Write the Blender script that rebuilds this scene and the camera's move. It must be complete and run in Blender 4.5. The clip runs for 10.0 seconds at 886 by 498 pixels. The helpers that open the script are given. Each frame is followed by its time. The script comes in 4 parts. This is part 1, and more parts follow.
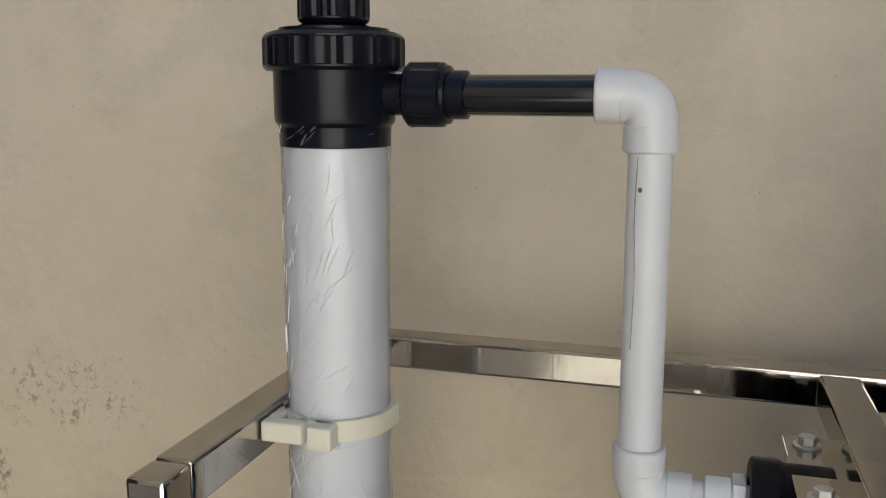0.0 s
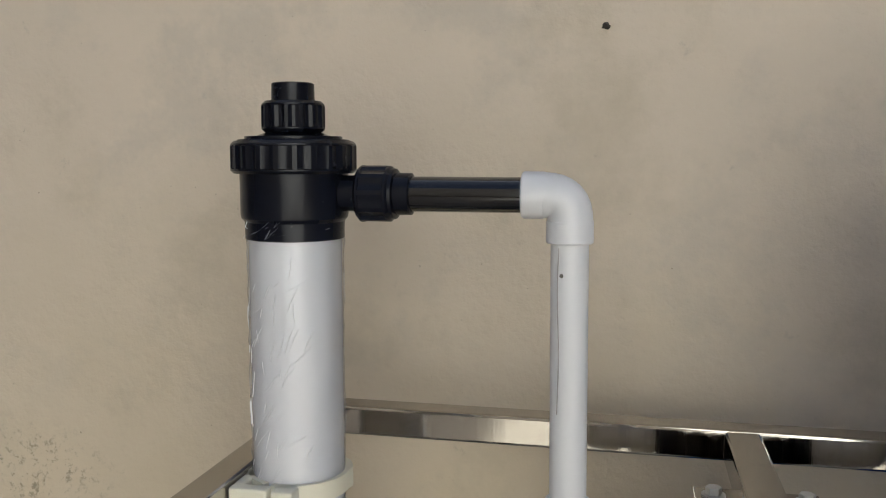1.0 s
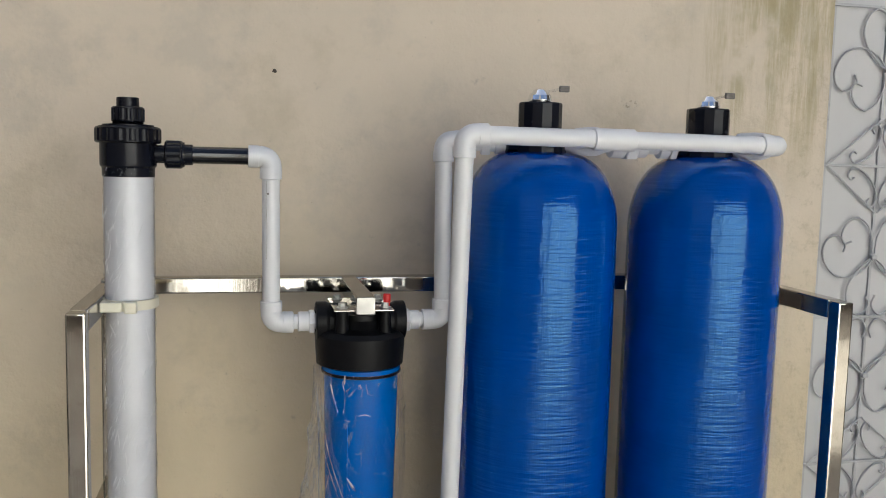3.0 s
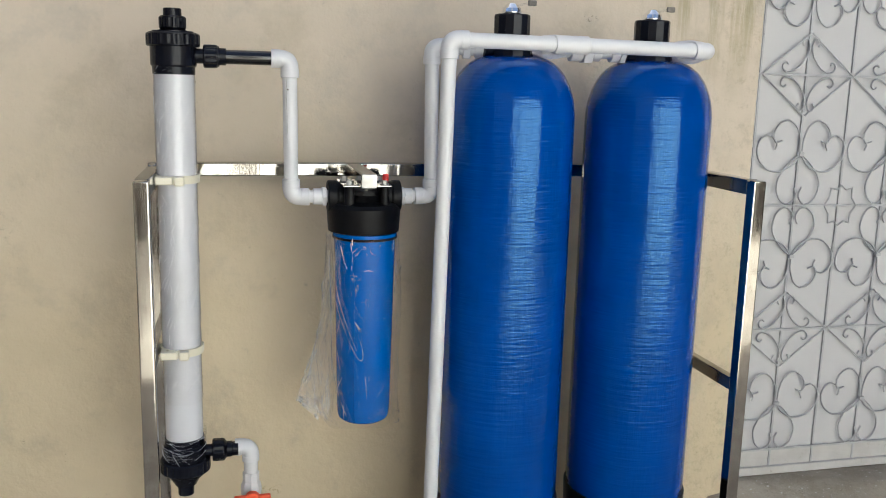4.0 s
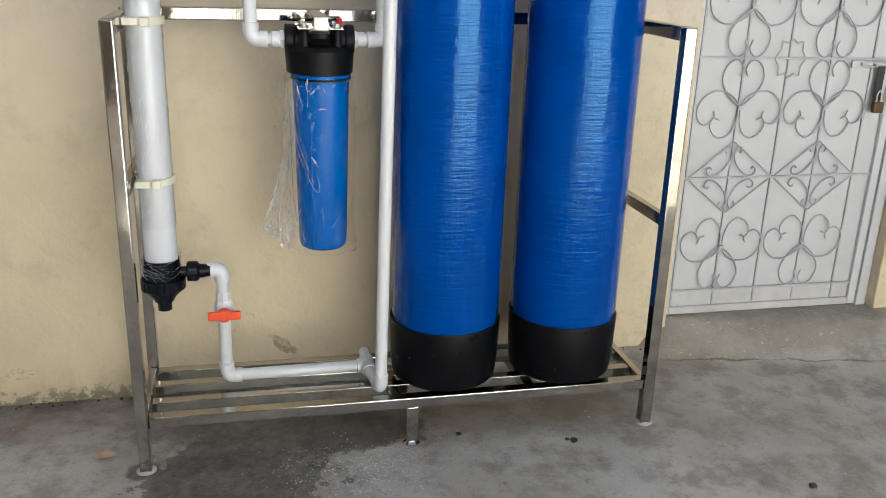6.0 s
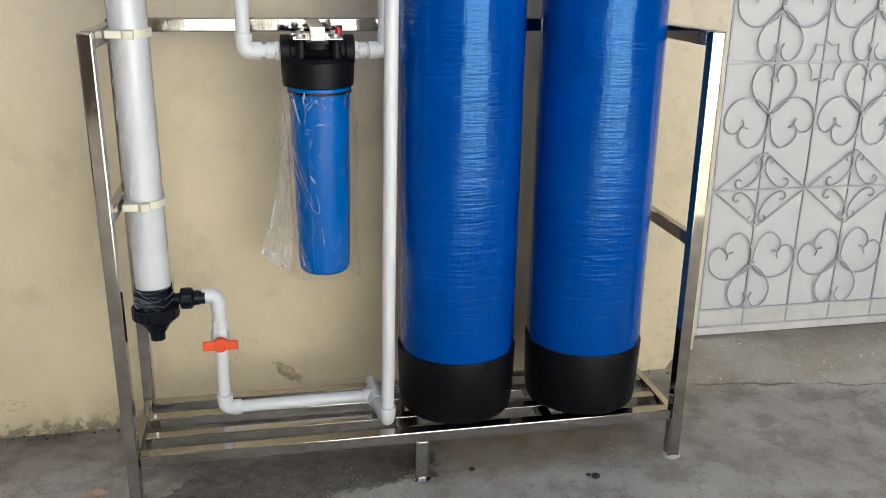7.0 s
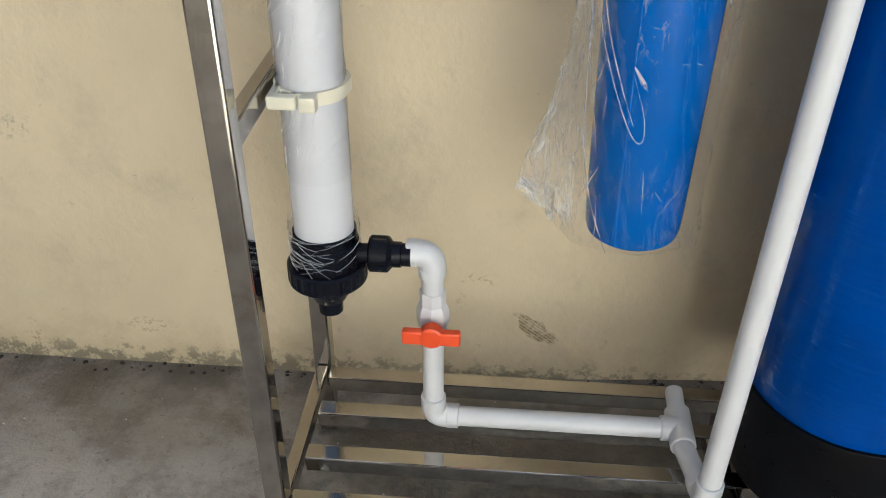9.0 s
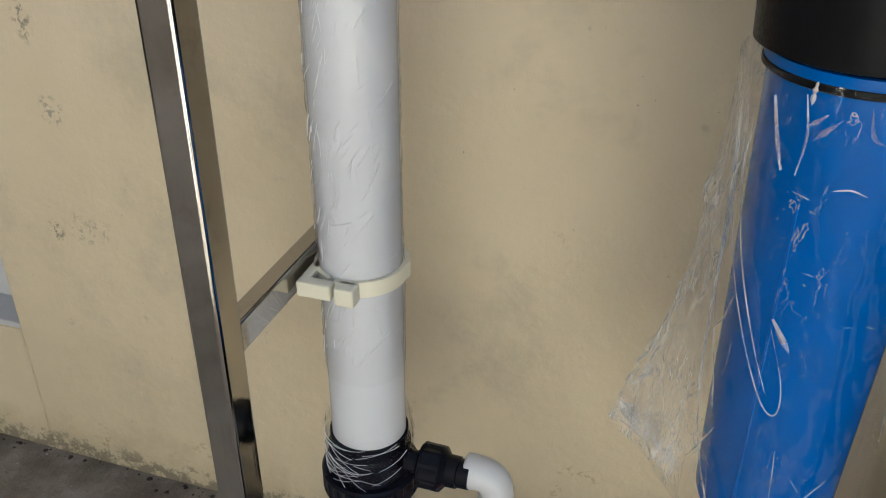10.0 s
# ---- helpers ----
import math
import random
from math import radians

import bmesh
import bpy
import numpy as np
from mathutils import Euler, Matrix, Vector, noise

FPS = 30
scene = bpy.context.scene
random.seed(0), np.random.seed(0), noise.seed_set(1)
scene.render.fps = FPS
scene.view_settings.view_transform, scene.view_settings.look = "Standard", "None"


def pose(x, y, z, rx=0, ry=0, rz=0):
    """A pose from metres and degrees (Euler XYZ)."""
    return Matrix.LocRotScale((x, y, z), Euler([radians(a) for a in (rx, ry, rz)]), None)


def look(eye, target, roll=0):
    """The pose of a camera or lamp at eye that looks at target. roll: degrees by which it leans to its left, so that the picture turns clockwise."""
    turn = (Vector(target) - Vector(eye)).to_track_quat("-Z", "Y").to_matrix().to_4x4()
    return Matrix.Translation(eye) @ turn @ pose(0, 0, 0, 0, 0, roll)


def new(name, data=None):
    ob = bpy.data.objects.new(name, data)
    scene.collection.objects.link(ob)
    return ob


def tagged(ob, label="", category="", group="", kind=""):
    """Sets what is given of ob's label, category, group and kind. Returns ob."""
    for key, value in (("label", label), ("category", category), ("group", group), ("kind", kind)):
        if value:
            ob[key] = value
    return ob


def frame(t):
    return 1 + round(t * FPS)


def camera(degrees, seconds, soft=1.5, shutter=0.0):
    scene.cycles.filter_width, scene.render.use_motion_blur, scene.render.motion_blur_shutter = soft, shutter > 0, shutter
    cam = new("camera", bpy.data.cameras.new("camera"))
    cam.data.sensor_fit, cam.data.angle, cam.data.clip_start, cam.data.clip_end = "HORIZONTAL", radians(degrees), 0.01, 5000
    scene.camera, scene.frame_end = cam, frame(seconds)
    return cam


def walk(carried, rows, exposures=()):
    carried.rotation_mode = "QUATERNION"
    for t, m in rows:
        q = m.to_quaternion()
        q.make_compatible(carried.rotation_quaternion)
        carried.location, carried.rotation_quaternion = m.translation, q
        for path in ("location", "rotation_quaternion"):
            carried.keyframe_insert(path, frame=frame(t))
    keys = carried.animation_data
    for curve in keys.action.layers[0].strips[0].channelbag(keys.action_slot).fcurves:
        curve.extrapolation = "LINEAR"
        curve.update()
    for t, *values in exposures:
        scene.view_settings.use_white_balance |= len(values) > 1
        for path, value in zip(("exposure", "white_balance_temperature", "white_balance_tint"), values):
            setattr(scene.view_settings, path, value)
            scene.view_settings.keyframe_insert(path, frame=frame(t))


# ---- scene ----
cam = camera(53.8, 10.0, 1.0)
PATH = [
    (0, (0.054, 0.009, 1.596), (-0.494, 1.9, 1.246), 0.3),
    (0.5, (0.056, -0.007, 1.634), (-0.449, 1.908, 1.36), 0.2),
    (1, (0.078, -0.092, 1.635), (-0.35, 1.85, 1.419), -0.0),
    (1.5, (0.151, -0.351, 1.612), (-0.11, 1.624, 1.439), 0.3),
    (2, (0.132, -0.598, 1.631), (0.135, 1.394, 1.452), 1.1),
    (2.5, (0.018, -0.879, 1.608), (0.332, 1.089, 1.439), 1.5),
    (2.7, (-0.006, -0.974, 1.608), (0.385, 0.979, 1.433), 1.7),
    (3.8, (-0.122, -1.474, 1.553), (0.352, 0.44, 1.217), 1.6),
    (4, (-0.141, -1.543, 1.534), (0.333, 0.366, 1.17), 1.5),
    (4.5, (-0.174, -1.701, 1.494), (0.311, 0.148, 0.906), 1.8),
    (5, (-0.143, -1.775, 1.494), (0.348, 0.057, 0.861), 2.7),
    (6.5, (0.051, -1.818, 1.493), (0.445, 0.031, 0.841), 1.1),
    (7, (0.076, -1.647, 1.481), (0.451, 0.213, 0.849), 0.8),
    (7.5, (0.092, -1.347, 1.446), (0.449, 0.445, 0.633), 2.3),
    (8, (0.153, -0.995, 1.414), (0.388, 0.760, 0.480), 2.1),
    (8.5, (0.116, -0.702, 1.390), (0.069, 1.007, 0.352), -0.9),
    (9, (0.022, -0.392, 1.348), (-0.121, 1.261, 0.231), 0.1),
    (9.5, (0.072, -0.176, 1.333), (-0.202, 1.467, 0.227), -0.3),
    (10, (0.096, -0.038, 1.368), (-0.447, 1.608, 0.370), 0.3),
]
EXPOSURES = [(0.0, 1.56, 6000, 3), (1.0, 1.56, 6000, 3), (2.5, 1.69, 6000, 3), (3.8, 1.86, 5900, 2), (4.5, 2.21, 5900, 1),
             (6.5, 2.17, 5900, 1), (8.0, 2.34, 5900, 1), (9.0, 2.21, 5950, 1), (9.5, 1.99, 5950, 1), (10.0, 1.79, 5950, 1)]
walk(cam, [(t, look(eye, target, roll)) for t, eye, target, roll in PATH], EXPOSURES)

# ---- world, sun, exposure ----
world = bpy.data.worlds.new("sky")
scene.world = world
world.use_nodes = True
wn = world.node_tree
sky = wn.nodes.new("ShaderNodeTexSky")
sky.sky_type = "NISHITA"
sky.sun_disc = False
SUN_EL, SUN_AZ = 45.0, 0.0          # the sun stands behind the wall
sky.sun_elevation = radians(SUN_EL)
sky.sun_rotation = radians(SUN_AZ)
sky.air_density, sky.dust_density, sky.ozone_density = 0.55, 5.0, 0.3
wn.links.new(sky.outputs[0], wn.nodes["Background"].inputs[0])
wn.nodes["Background"].inputs[1].default_value = 0.075
sun_data = bpy.data.lights.new("sun", "SUN")
sun_data.energy, sun_data.angle, sun_data.color = 5.0, radians(0.6), (1.0, 0.96, 0.90)
sun = new("sun", sun_data)
sd = Vector((math.sin(radians(SUN_AZ)) * math.cos(radians(SUN_EL)), math.cos(radians(SUN_AZ)) * math.cos(radians(SUN_EL)), math.sin(radians(SUN_EL))))
sun.matrix_world = look(sd * 20, (0, 0, 0))


# ---- node helpers ----
class Nodes:
    """A material's node tree with short calls for the usual nodes."""

    def __init__(self, name):
        self.m = bpy.data.materials.new(name)
        self.m.use_nodes = True
        self.t = self.m.node_tree
        self.bsdf = self.t.nodes["Principled BSDF"]
        self.pos = self.t.nodes.new("ShaderNodeNewGeometry").outputs["Position"]

    def put(self, key, value):
        s = self.bsdf.inputs[key]
        if hasattr(value, "is_output"):
            self.t.links.new(value, s)
        else:
            s.default_value = (*value, 1) if isinstance(value, tuple) else value
        return self

    def feed(self, node, key, value):
        if hasattr(value, "is_output"):
            self.t.links.new(value, node.inputs[key])
        else:
            node.inputs[key].default_value = value

    def scaled(self, sx, sy, sz, vec=None, off=(0, 0, 0)):
        n = self.t.nodes.new("ShaderNodeMapping")
        self.t.links.new(vec or self.pos, n.inputs[0])
        n.inputs["Scale"].default_value = (sx, sy, sz)
        n.inputs["Location"].default_value = off
        return n.outputs[0]

    def noise(self, scale, detail=4.0, rough=0.6, vec=None, distort=0.0):
        n = self.t.nodes.new("ShaderNodeTexNoise")
        self.t.links.new(vec or self.pos, n.inputs["Vector"])
        n.inputs["Scale"].default_value = scale
        n.inputs["Detail"].default_value = detail
        n.inputs["Roughness"].default_value = rough
        n.inputs["Distortion"].default_value = distort
        return n.outputs["Fac"]

    def ramp(self, fac, lo, hi, a=0.0, b=1.0):
        n = self.t.nodes.new("ShaderNodeMapRange")
        n.interpolation_type = "SMOOTHSTEP"
        for k, v in (("Value", fac), ("From Min", lo), ("From Max", hi), ("To Min", a), ("To Max", b)):
            self.feed(n, k, v)
        return n.outputs[0]

    def math(self, op, a, b=0.0, clamp=False):
        n = self.t.nodes.new("ShaderNodeMath")
        n.operation, n.use_clamp = op, clamp
        self.feed(n, 0, a)
        self.feed(n, 1, b)
        return n.outputs[0]

    def mix(self, fac, a, b):
        n = self.t.nodes.new("ShaderNodeMix")
        n.data_type = "RGBA"
        self.feed(n, 0, fac)
        for k, v in ((6, a), (7, b)):
            self.feed(n, k, (*v, 1) if isinstance(v, tuple) else v)
        return n.outputs[2]

    def axis(self, which):
        n = self.t.nodes.new("ShaderNodeSeparateXYZ")
        self.t.links.new(self.pos, n.inputs[0])
        return n.outputs[which]

    def bump(self, height, strength=0.3, dist=0.002):
        n = self.t.nodes.new("ShaderNodeBump")
        n.inputs["Strength"].default_value = strength
        n.inputs["Distance"].default_value = dist
        self.t.links.new(height, n.inputs["Height"])
        self.t.links.new(n.outputs[0], self.bsdf.inputs["Normal"])
        return self

    def blob(self, u, v, cu, cv, ru, rv, wobble, soft=0.5):
        """A stain: 1 inside an ellipse with a ragged rim, 0 outside."""
        a = self.math("DIVIDE", self.math("SUBTRACT", u, cu), ru)
        b = self.math("DIVIDE", self.math("SUBTRACT", v, cv), rv)
        d = self.math("SQRT", self.math("ADD", self.math("MULTIPLY", a, a), self.math("MULTIPLY", b, b)))
        d = self.math("ADD", d, self.math("MULTIPLY", self.math("SUBTRACT", wobble, 0.5), 1.6))
        return self.ramp(d, 1.0 + soft / 2, 1.0 - soft / 2)


GREY, BROWN, DARK = (0.20, 0.185, 0.16), (0.30, 0.22, 0.11), (0.10, 0.085, 0.065)
WALL_MARKS = [      # middle, half size, strength and tone of scuffs and gouges
    (-1.018, 0.809, 0.022, 0.025, 0.9, GREY), (-1.072, 0.555, 0.016, 0.022, 1.0, DARK), (-0.995, 0.570, 0.045, 0.030, 0.6, GREY),
    (-1.035, 0.970, 0.018, 0.040, 0.9, DARK), (-1.078, 0.030, 0.012, 0.035, 1.0, BROWN), (-0.800, 0.070, 0.060, 0.020, 0.8, BROWN),
    (-0.031, 0.248, 0.040, 0.014, 0.7, BROWN), (-0.070, 0.195, 0.012, 0.020, 0.5, BROWN), (-0.752, 0.465, 0.007, 0.007, 1.0, DARK),
    (0.989, 1.761, 0.018, 0.012, 1.0, DARK), (-0.227, 1.476, 0.006, 0.005, 1.0, DARK),
    (1.011, 1.625, 0.040, 0.020, 0.5, GREY),
    (-0.869, 1.673, 0.006, 0.006, 0.9, DARK),
]


def plaster(name, base):
    n = Nodes(name)
    X, Z = n.axis(0), n.axis(2)
    big, mid, fine = n.noise(1.1, 5), n.noise(5.0, 6, 0.65), n.noise(60, 5)
    col = n.mix(n.ramp(big, 0.32, 0.70), tuple(c * 0.90 for c in base), tuple(min(1, c * 1.06) for c in base))
    weathered = n.ramp(n.math("ADD", Z, n.math("MULTIPLY", n.math("SUBTRACT", n.noise(2.2, 4), 0.5), 0.9)), 0.7, 1.75)
    col = n.mix(weathered, col, n.mix(n.ramp(big, 0.32, 0.70), (base[0] * 0.88, base[1] * 0.91, base[2] * 1.06), (base[0] * 1.0, base[1] * 1.02, base[2] * 1.18)))
    col = n.mix(n.ramp(mid, 0.50, 0.72, 0, 0.50), col, (base[0] * 0.70, base[1] * 0.72, base[2] * 0.78))
    bloom = n.math("MULTIPLY", n.ramp(n.noise(2.6, 6, 0.7, n.scaled(1, 1, 1, None, (3.1, 0, 1.7))), 0.50, 0.66, 0, 0.34), n.ramp(Z, 1.1, 1.5))
    col = n.mix(bloom, col, (0.40, 0.375, 0.33))
    # small grey scuffs
    col = n.mix(n.ramp(n.noise(17, 6, 0.7), 0.64, 0.78, 0, 0.45), col, (0.26, 0.24, 0.21))
    col = n.mix(n.ramp(n.noise(95, 2, 0.5), 0.745, 0.79, 0, 0.5), col, (0.13, 0.10, 0.07))
    # grime along the foot of the wall
    foot = n.ramp(n.math("ADD", Z, n.math("MULTIPLY", n.noise(9, 6, 0.7), 0.36)), 0.28, 0.12, 0, 0.40)
    col = n.mix(foot, col, (0.34, 0.27, 0.15))
    flake = n.math("MULTIPLY", n.ramp(n.math("ADD", n.noise(26, 7, 0.8), n.ramp(Z, 0.05, -0.04, 0, 0.16)), 0.58, 0.66), n.ramp(Z, 0.06, -0.03, 0, 0.85))
    col = n.mix(flake, col, (0.20, 0.175, 0.13))
    # mildew that has run down beside the gate
    streak = n.noise(1.0, 6, 0.7, n.scaled(16, 1, 1.3))
    area = n.math("MULTIPLY", n.math("MULTIPLY", n.ramp(X, 1.00, 1.40), n.ramp(n.noise(5, 4, 0.6), 0.30, 0.50)), n.ramp(Z, 1.45, 1.90))
    col = n.mix(n.math("MULTIPLY", area, n.ramp(streak, 0.42, 0.64, 0, 0.80)), col, (0.31, 0.265, 0.14))
    area2 = n.math("MULTIPLY", n.ramp(X, 1.28, 1.5), n.ramp(n.noise(22, 8, 0.8), 0.48, 0.66, 0, 0.34))
    col = n.mix(area2, col, (0.30, 0.26, 0.17))
    # a trodden brown mark and a smudge to the west
    wob = n.noise(34, 5, 0.7)
    along = n.math("SUBTRACT", n.math("MULTIPLY", X, 0.80), n.math("MULTIPLY", Z, 0.60))
    across = n.math("ADD", n.math("MULTIPLY", X, 0.60), n.math("MULTIPLY", Z, 0.80))
    tread = n.ramp(n.math("SINE", n.math("MULTIPLY", across, 900.0)), -0.3, 0.5, 0.55, 0.95)
    col = n.mix(n.math("MULTIPLY", n.blob(along, across, 0.002, 0.154, 0.050, 0.023, n.noise(30, 3, 0.5), 0.30), n.math("MULTIPLY", tread, n.ramp(n.noise(75, 4, 0.7), 0.38, 0.58, 0.35, 1.0))), col, (0.24, 0.175, 0.09))
    col = n.mix(n.math("MULTIPLY", n.blob(X, Z, -0.90, 1.12, 0.13, 0.06, wob, 1.2), n.ramp(n.noise(40, 6, 0.8), 0.52, 0.62, 0, 0.7)), col, (0.22, 0.18, 0.12))
    gouge = n.ramp(n.noise(70, 5, 0.75), 0.50, 0.60)
    for cx, cz, rx, rz, k, tone in WALL_MARKS:
        col = n.mix(n.math("MULTIPLY", n.blob(X, Z, cx, cz, rx, rz, wob, 0.9), n.math("MULTIPLY", gouge, 0.7 * k)), col, tone)
    n.put("Base Color", col).put("Roughness", 0.85).put("Specular IOR Level", 0.25)
    n.bump(n.math("ADD", n.math("MULTIPLY", mid, 1.0), n.math("ADD", n.math("MULTIPLY", fine, 0.35), n.math("MULTIPLY", n.noise(19, 5, 0.65), 0.7))), 0.55, 0.008)
    return n.m


def concrete(name):
    n = Nodes(name)
    X, Y = n.axis(0), n.axis(1)
    big, mid, fine = n.noise(1.3, 6), n.noise(7, 7, 0.7), n.noise(110, 4)
    col = n.mix(n.ramp(big, 0.35, 0.66), (0.345, 0.310, 0.264), (0.49, 0.452, 0.395))
    col = n.mix(n.ramp(mid, 0.44, 0.64, 0, 0.62), col, (0.185, 0.156, 0.122))
    col = n.mix(n.ramp(n.noise(38, 6, 0.8), 0.56, 0.70, 0, 0.55), col, (0.50, 0.455, 0.39))
    col = n.mix(n.ramp(n.noise(34, 8, 0.85, None, 0.4), 0.54, 0.66, 0, 0.55), col, (0.115, 0.093, 0.068))
    col = n.mix(n.ramp(n.noise(140, 3), 0.66, 0.73, 0, 0.7), col, (0.52, 0.50, 0.47))
    col = n.mix(n.ramp(n.noise(70, 4, 0.7), 0.63, 0.71, 0, 0.75), col, (0.075, 0.06, 0.047))
    # a paler earthy apron before the gate
    apron = n.math("MULTIPLY", n.ramp(X, 1.30, 1.60), n.ramp(n.math("ADD", Y, n.math("MULTIPLY", n.noise(14, 5), 0.06)), 0.93, 0.99, 0, 0.5))
    col = n.mix(apron, col, (0.30, 0.255, 0.195))
    fleck = n.math("MULTIPLY", n.ramp(n.noise(1.0, 2, 0.5, n.scaled(60, 95, 60)), 0.66, 0.70), n.math("MULTIPLY", n.ramp(X, 1.45, 1.6), n.ramp(Y, 0.86, 0.98, 0, 0.8)))
    col = n.mix(fleck, col, (0.62, 0.60, 0.56))
    # the crack along the apron's edge
    edge = n.math("ADD", n.math("SUBTRACT", Y, n.math("SUBTRACT", 1.2485, n.math("MULTIPLY", X, 0.17))), n.math("MULTIPLY", n.math("SUBTRACT", n.noise(11, 5, 0.7), 0.5), 0.045))
    crack = n.math("MULTIPLY", n.ramp(n.math("ABSOLUTE", edge), 0.007, 0.002), n.math("MULTIPLY", n.ramp(X, 1.5, 1.6), n.ramp(n.noise(8, 4), 0.36, 0.52, 0.1, 0.8)))
    col = n.mix(crack, col, (0.11, 0.085, 0.055))
    # earth washed against the wall
    dirt = n.math("MULTIPLY", n.math("MULTIPLY", n.ramp(Y, 0.75, 1.12), n.ramp(X, 1.75, 1.35, 0.25, 1.0)), n.ramp(n.noise(6, 5), 0.30, 0.65, 0.15, 0.9))
    col = n.mix(dirt, col, (0.115, 0.092, 0.065))
    # a brown, ragged-rimmed patch below the tanks
    wob = n.noise(9, 6, 0.7)
    col = n.mix(n.math("MULTIPLY", n.blob(X, Y, 0.75, 0.72, 0.55, 0.17, wob, 0.9), 0.55), col, (0.17, 0.125, 0.08))
    # spilt water
    wet = n.math("MAXIMUM", n.blob(X, Y, -0.07, 0.44, 0.27, 0.30, wob, 0.08), n.blob(X, Y, 0.15, 0.66, 0.42, 0.13, wob, 0.12))
    wet = n.math("MAXIMUM", wet, n.math("MULTIPLY", n.blob(X, Y, 0.08, 0.82, 0.46, 0.22, wob, 0.5), 0.85))
    wet = n.math("MAXIMUM", wet, n.blob(X, Y, -0.345, 0.56, 0.05, 0.05, wob, 0.3))
    col = n.mix(n.math("MULTIPLY", wet, n.ramp(n.noise(24, 6, 0.75), 0.35, 0.65, 0.86, 0.62)), col, (0.036, 0.031, 0.025))
    chip = n.math("MULTIPLY", n.blob(X, Y, 0.30, 0.42, 0.17, 0.12, wob, 0.8), n.ramp(n.noise(130, 2), 0.60, 0.66))
    col = n.mix(chip, col, (0.55, 0.55, 0.53))
    n.put("Base Color", col).put("Roughness", n.ramp(wet, 0, 1, 0.82, 0.42))
    n.bump(n.math("ADD", n.math("ADD", mid, n.math("MULTIPLY", n.noise(28, 6, 0.7), 0.7)), n.math("MULTIPLY", fine, 0.5)), 0.6, 0.008)
    return n.m


def simple(name, base, rough, metal=0.0, grain=40.0, vary=0.12, bump=0.08, coat=0.0, spec=0.5, dirt=None, uneven=1.0):
    n = Nodes(name)
    f = n.noise(grain, 4)
    g = n.noise(grain * 0.12, 3)
    col = n.mix(n.ramp(g, 0.3, 0.7), tuple(c * (1 - vary) for c in base), tuple(min(1.0, c * (1 + vary)) for c in base))
    if dirt:
        col = n.mix(n.ramp(n.noise(grain * 0.6, 5, 0.7), 0.60, 0.74, 0, 0.6), col, dirt)
    n.put("Base Color", col).put("Roughness", n.ramp(f, 0.3, 0.7, max(0.02, rough * (1 - 0.2 * uneven)), min(1, rough * (1 + 0.25 * uneven))))
    n.put("Metallic", metal).put("Coat Weight", coat).put("Coat Roughness", 0.08).put("Specular IOR Level", spec)
    n.bump(f, bump, 0.002)
    return n.m


def steel(name):
    n = Nodes(name)
    f = n.noise(1.0, 3, 0.6, n.scaled(260, 260, 4))
    smear = n.noise(14, 5, 0.7)
    col = n.mix(n.ramp(smear, 0.52, 0.72, 0, 0.55), (0.45, 0.425, 0.385), (0.29, 0.265, 0.225))
    n.put("Base Color", col).put("Metallic", 1.0)
    n.put("Roughness", n.math("ADD", n.ramp(f, 0.3, 0.7, 0.05, 0.10), n.ramp(smear, 0.55, 0.78, 0, 0.20)))
    n.bump(n.math("ADD", f, n.math("MULTIPLY", n.noise(25, 2), 2.0)), 0.045, 0.001)
    return n.m


def tank_blue():
    n = Nodes("blue wound fibreglass")
    wind = n.noise(1.0, 1.5, 0.5, n.scaled(8, 8, 105))
    thread = n.noise(1.0, 1, 0.5, n.scaled(15, 15, 260, None, (3, 1, 2)))
    drip = n.noise(1.0, 3, 0.6, n.scaled(48, 48, 5, None, (1, 5, 2)))
    lump = n.noise(6, 3)
    ripple = n.noise(1.0, 3, 0.55, n.scaled(42, 42, 30))
    col = n.mix(n.ramp(lump, 0.3, 0.7), (0.0002, 0.042, 0.265), (0.0003, 0.051, 0.320))
    col = n.mix(n.ramp(wind, 0.55, 0.8, 0, 0.10), col, (0.001, 0.08, 0.45))
    n.put("Base Color", col).put("Roughness", 0.045).put("Specular IOR Level", 0.70).put("Specular Tint", (0.30, 0.68, 1.0))
    h = n.math("ADD", n.math("MULTIPLY", wind, 0.34), n.math("MULTIPLY", thread, 0.13))
    h = n.math("ADD", h, n.math("ADD", n.math("MULTIPLY", drip, 0.26), n.math("ADD", n.math("MULTIPLY", ripple, 0.10), n.math("MULTIPLY", lump, 0.7))))
    n.bump(h, 1.0, 0.004)
    return n.m


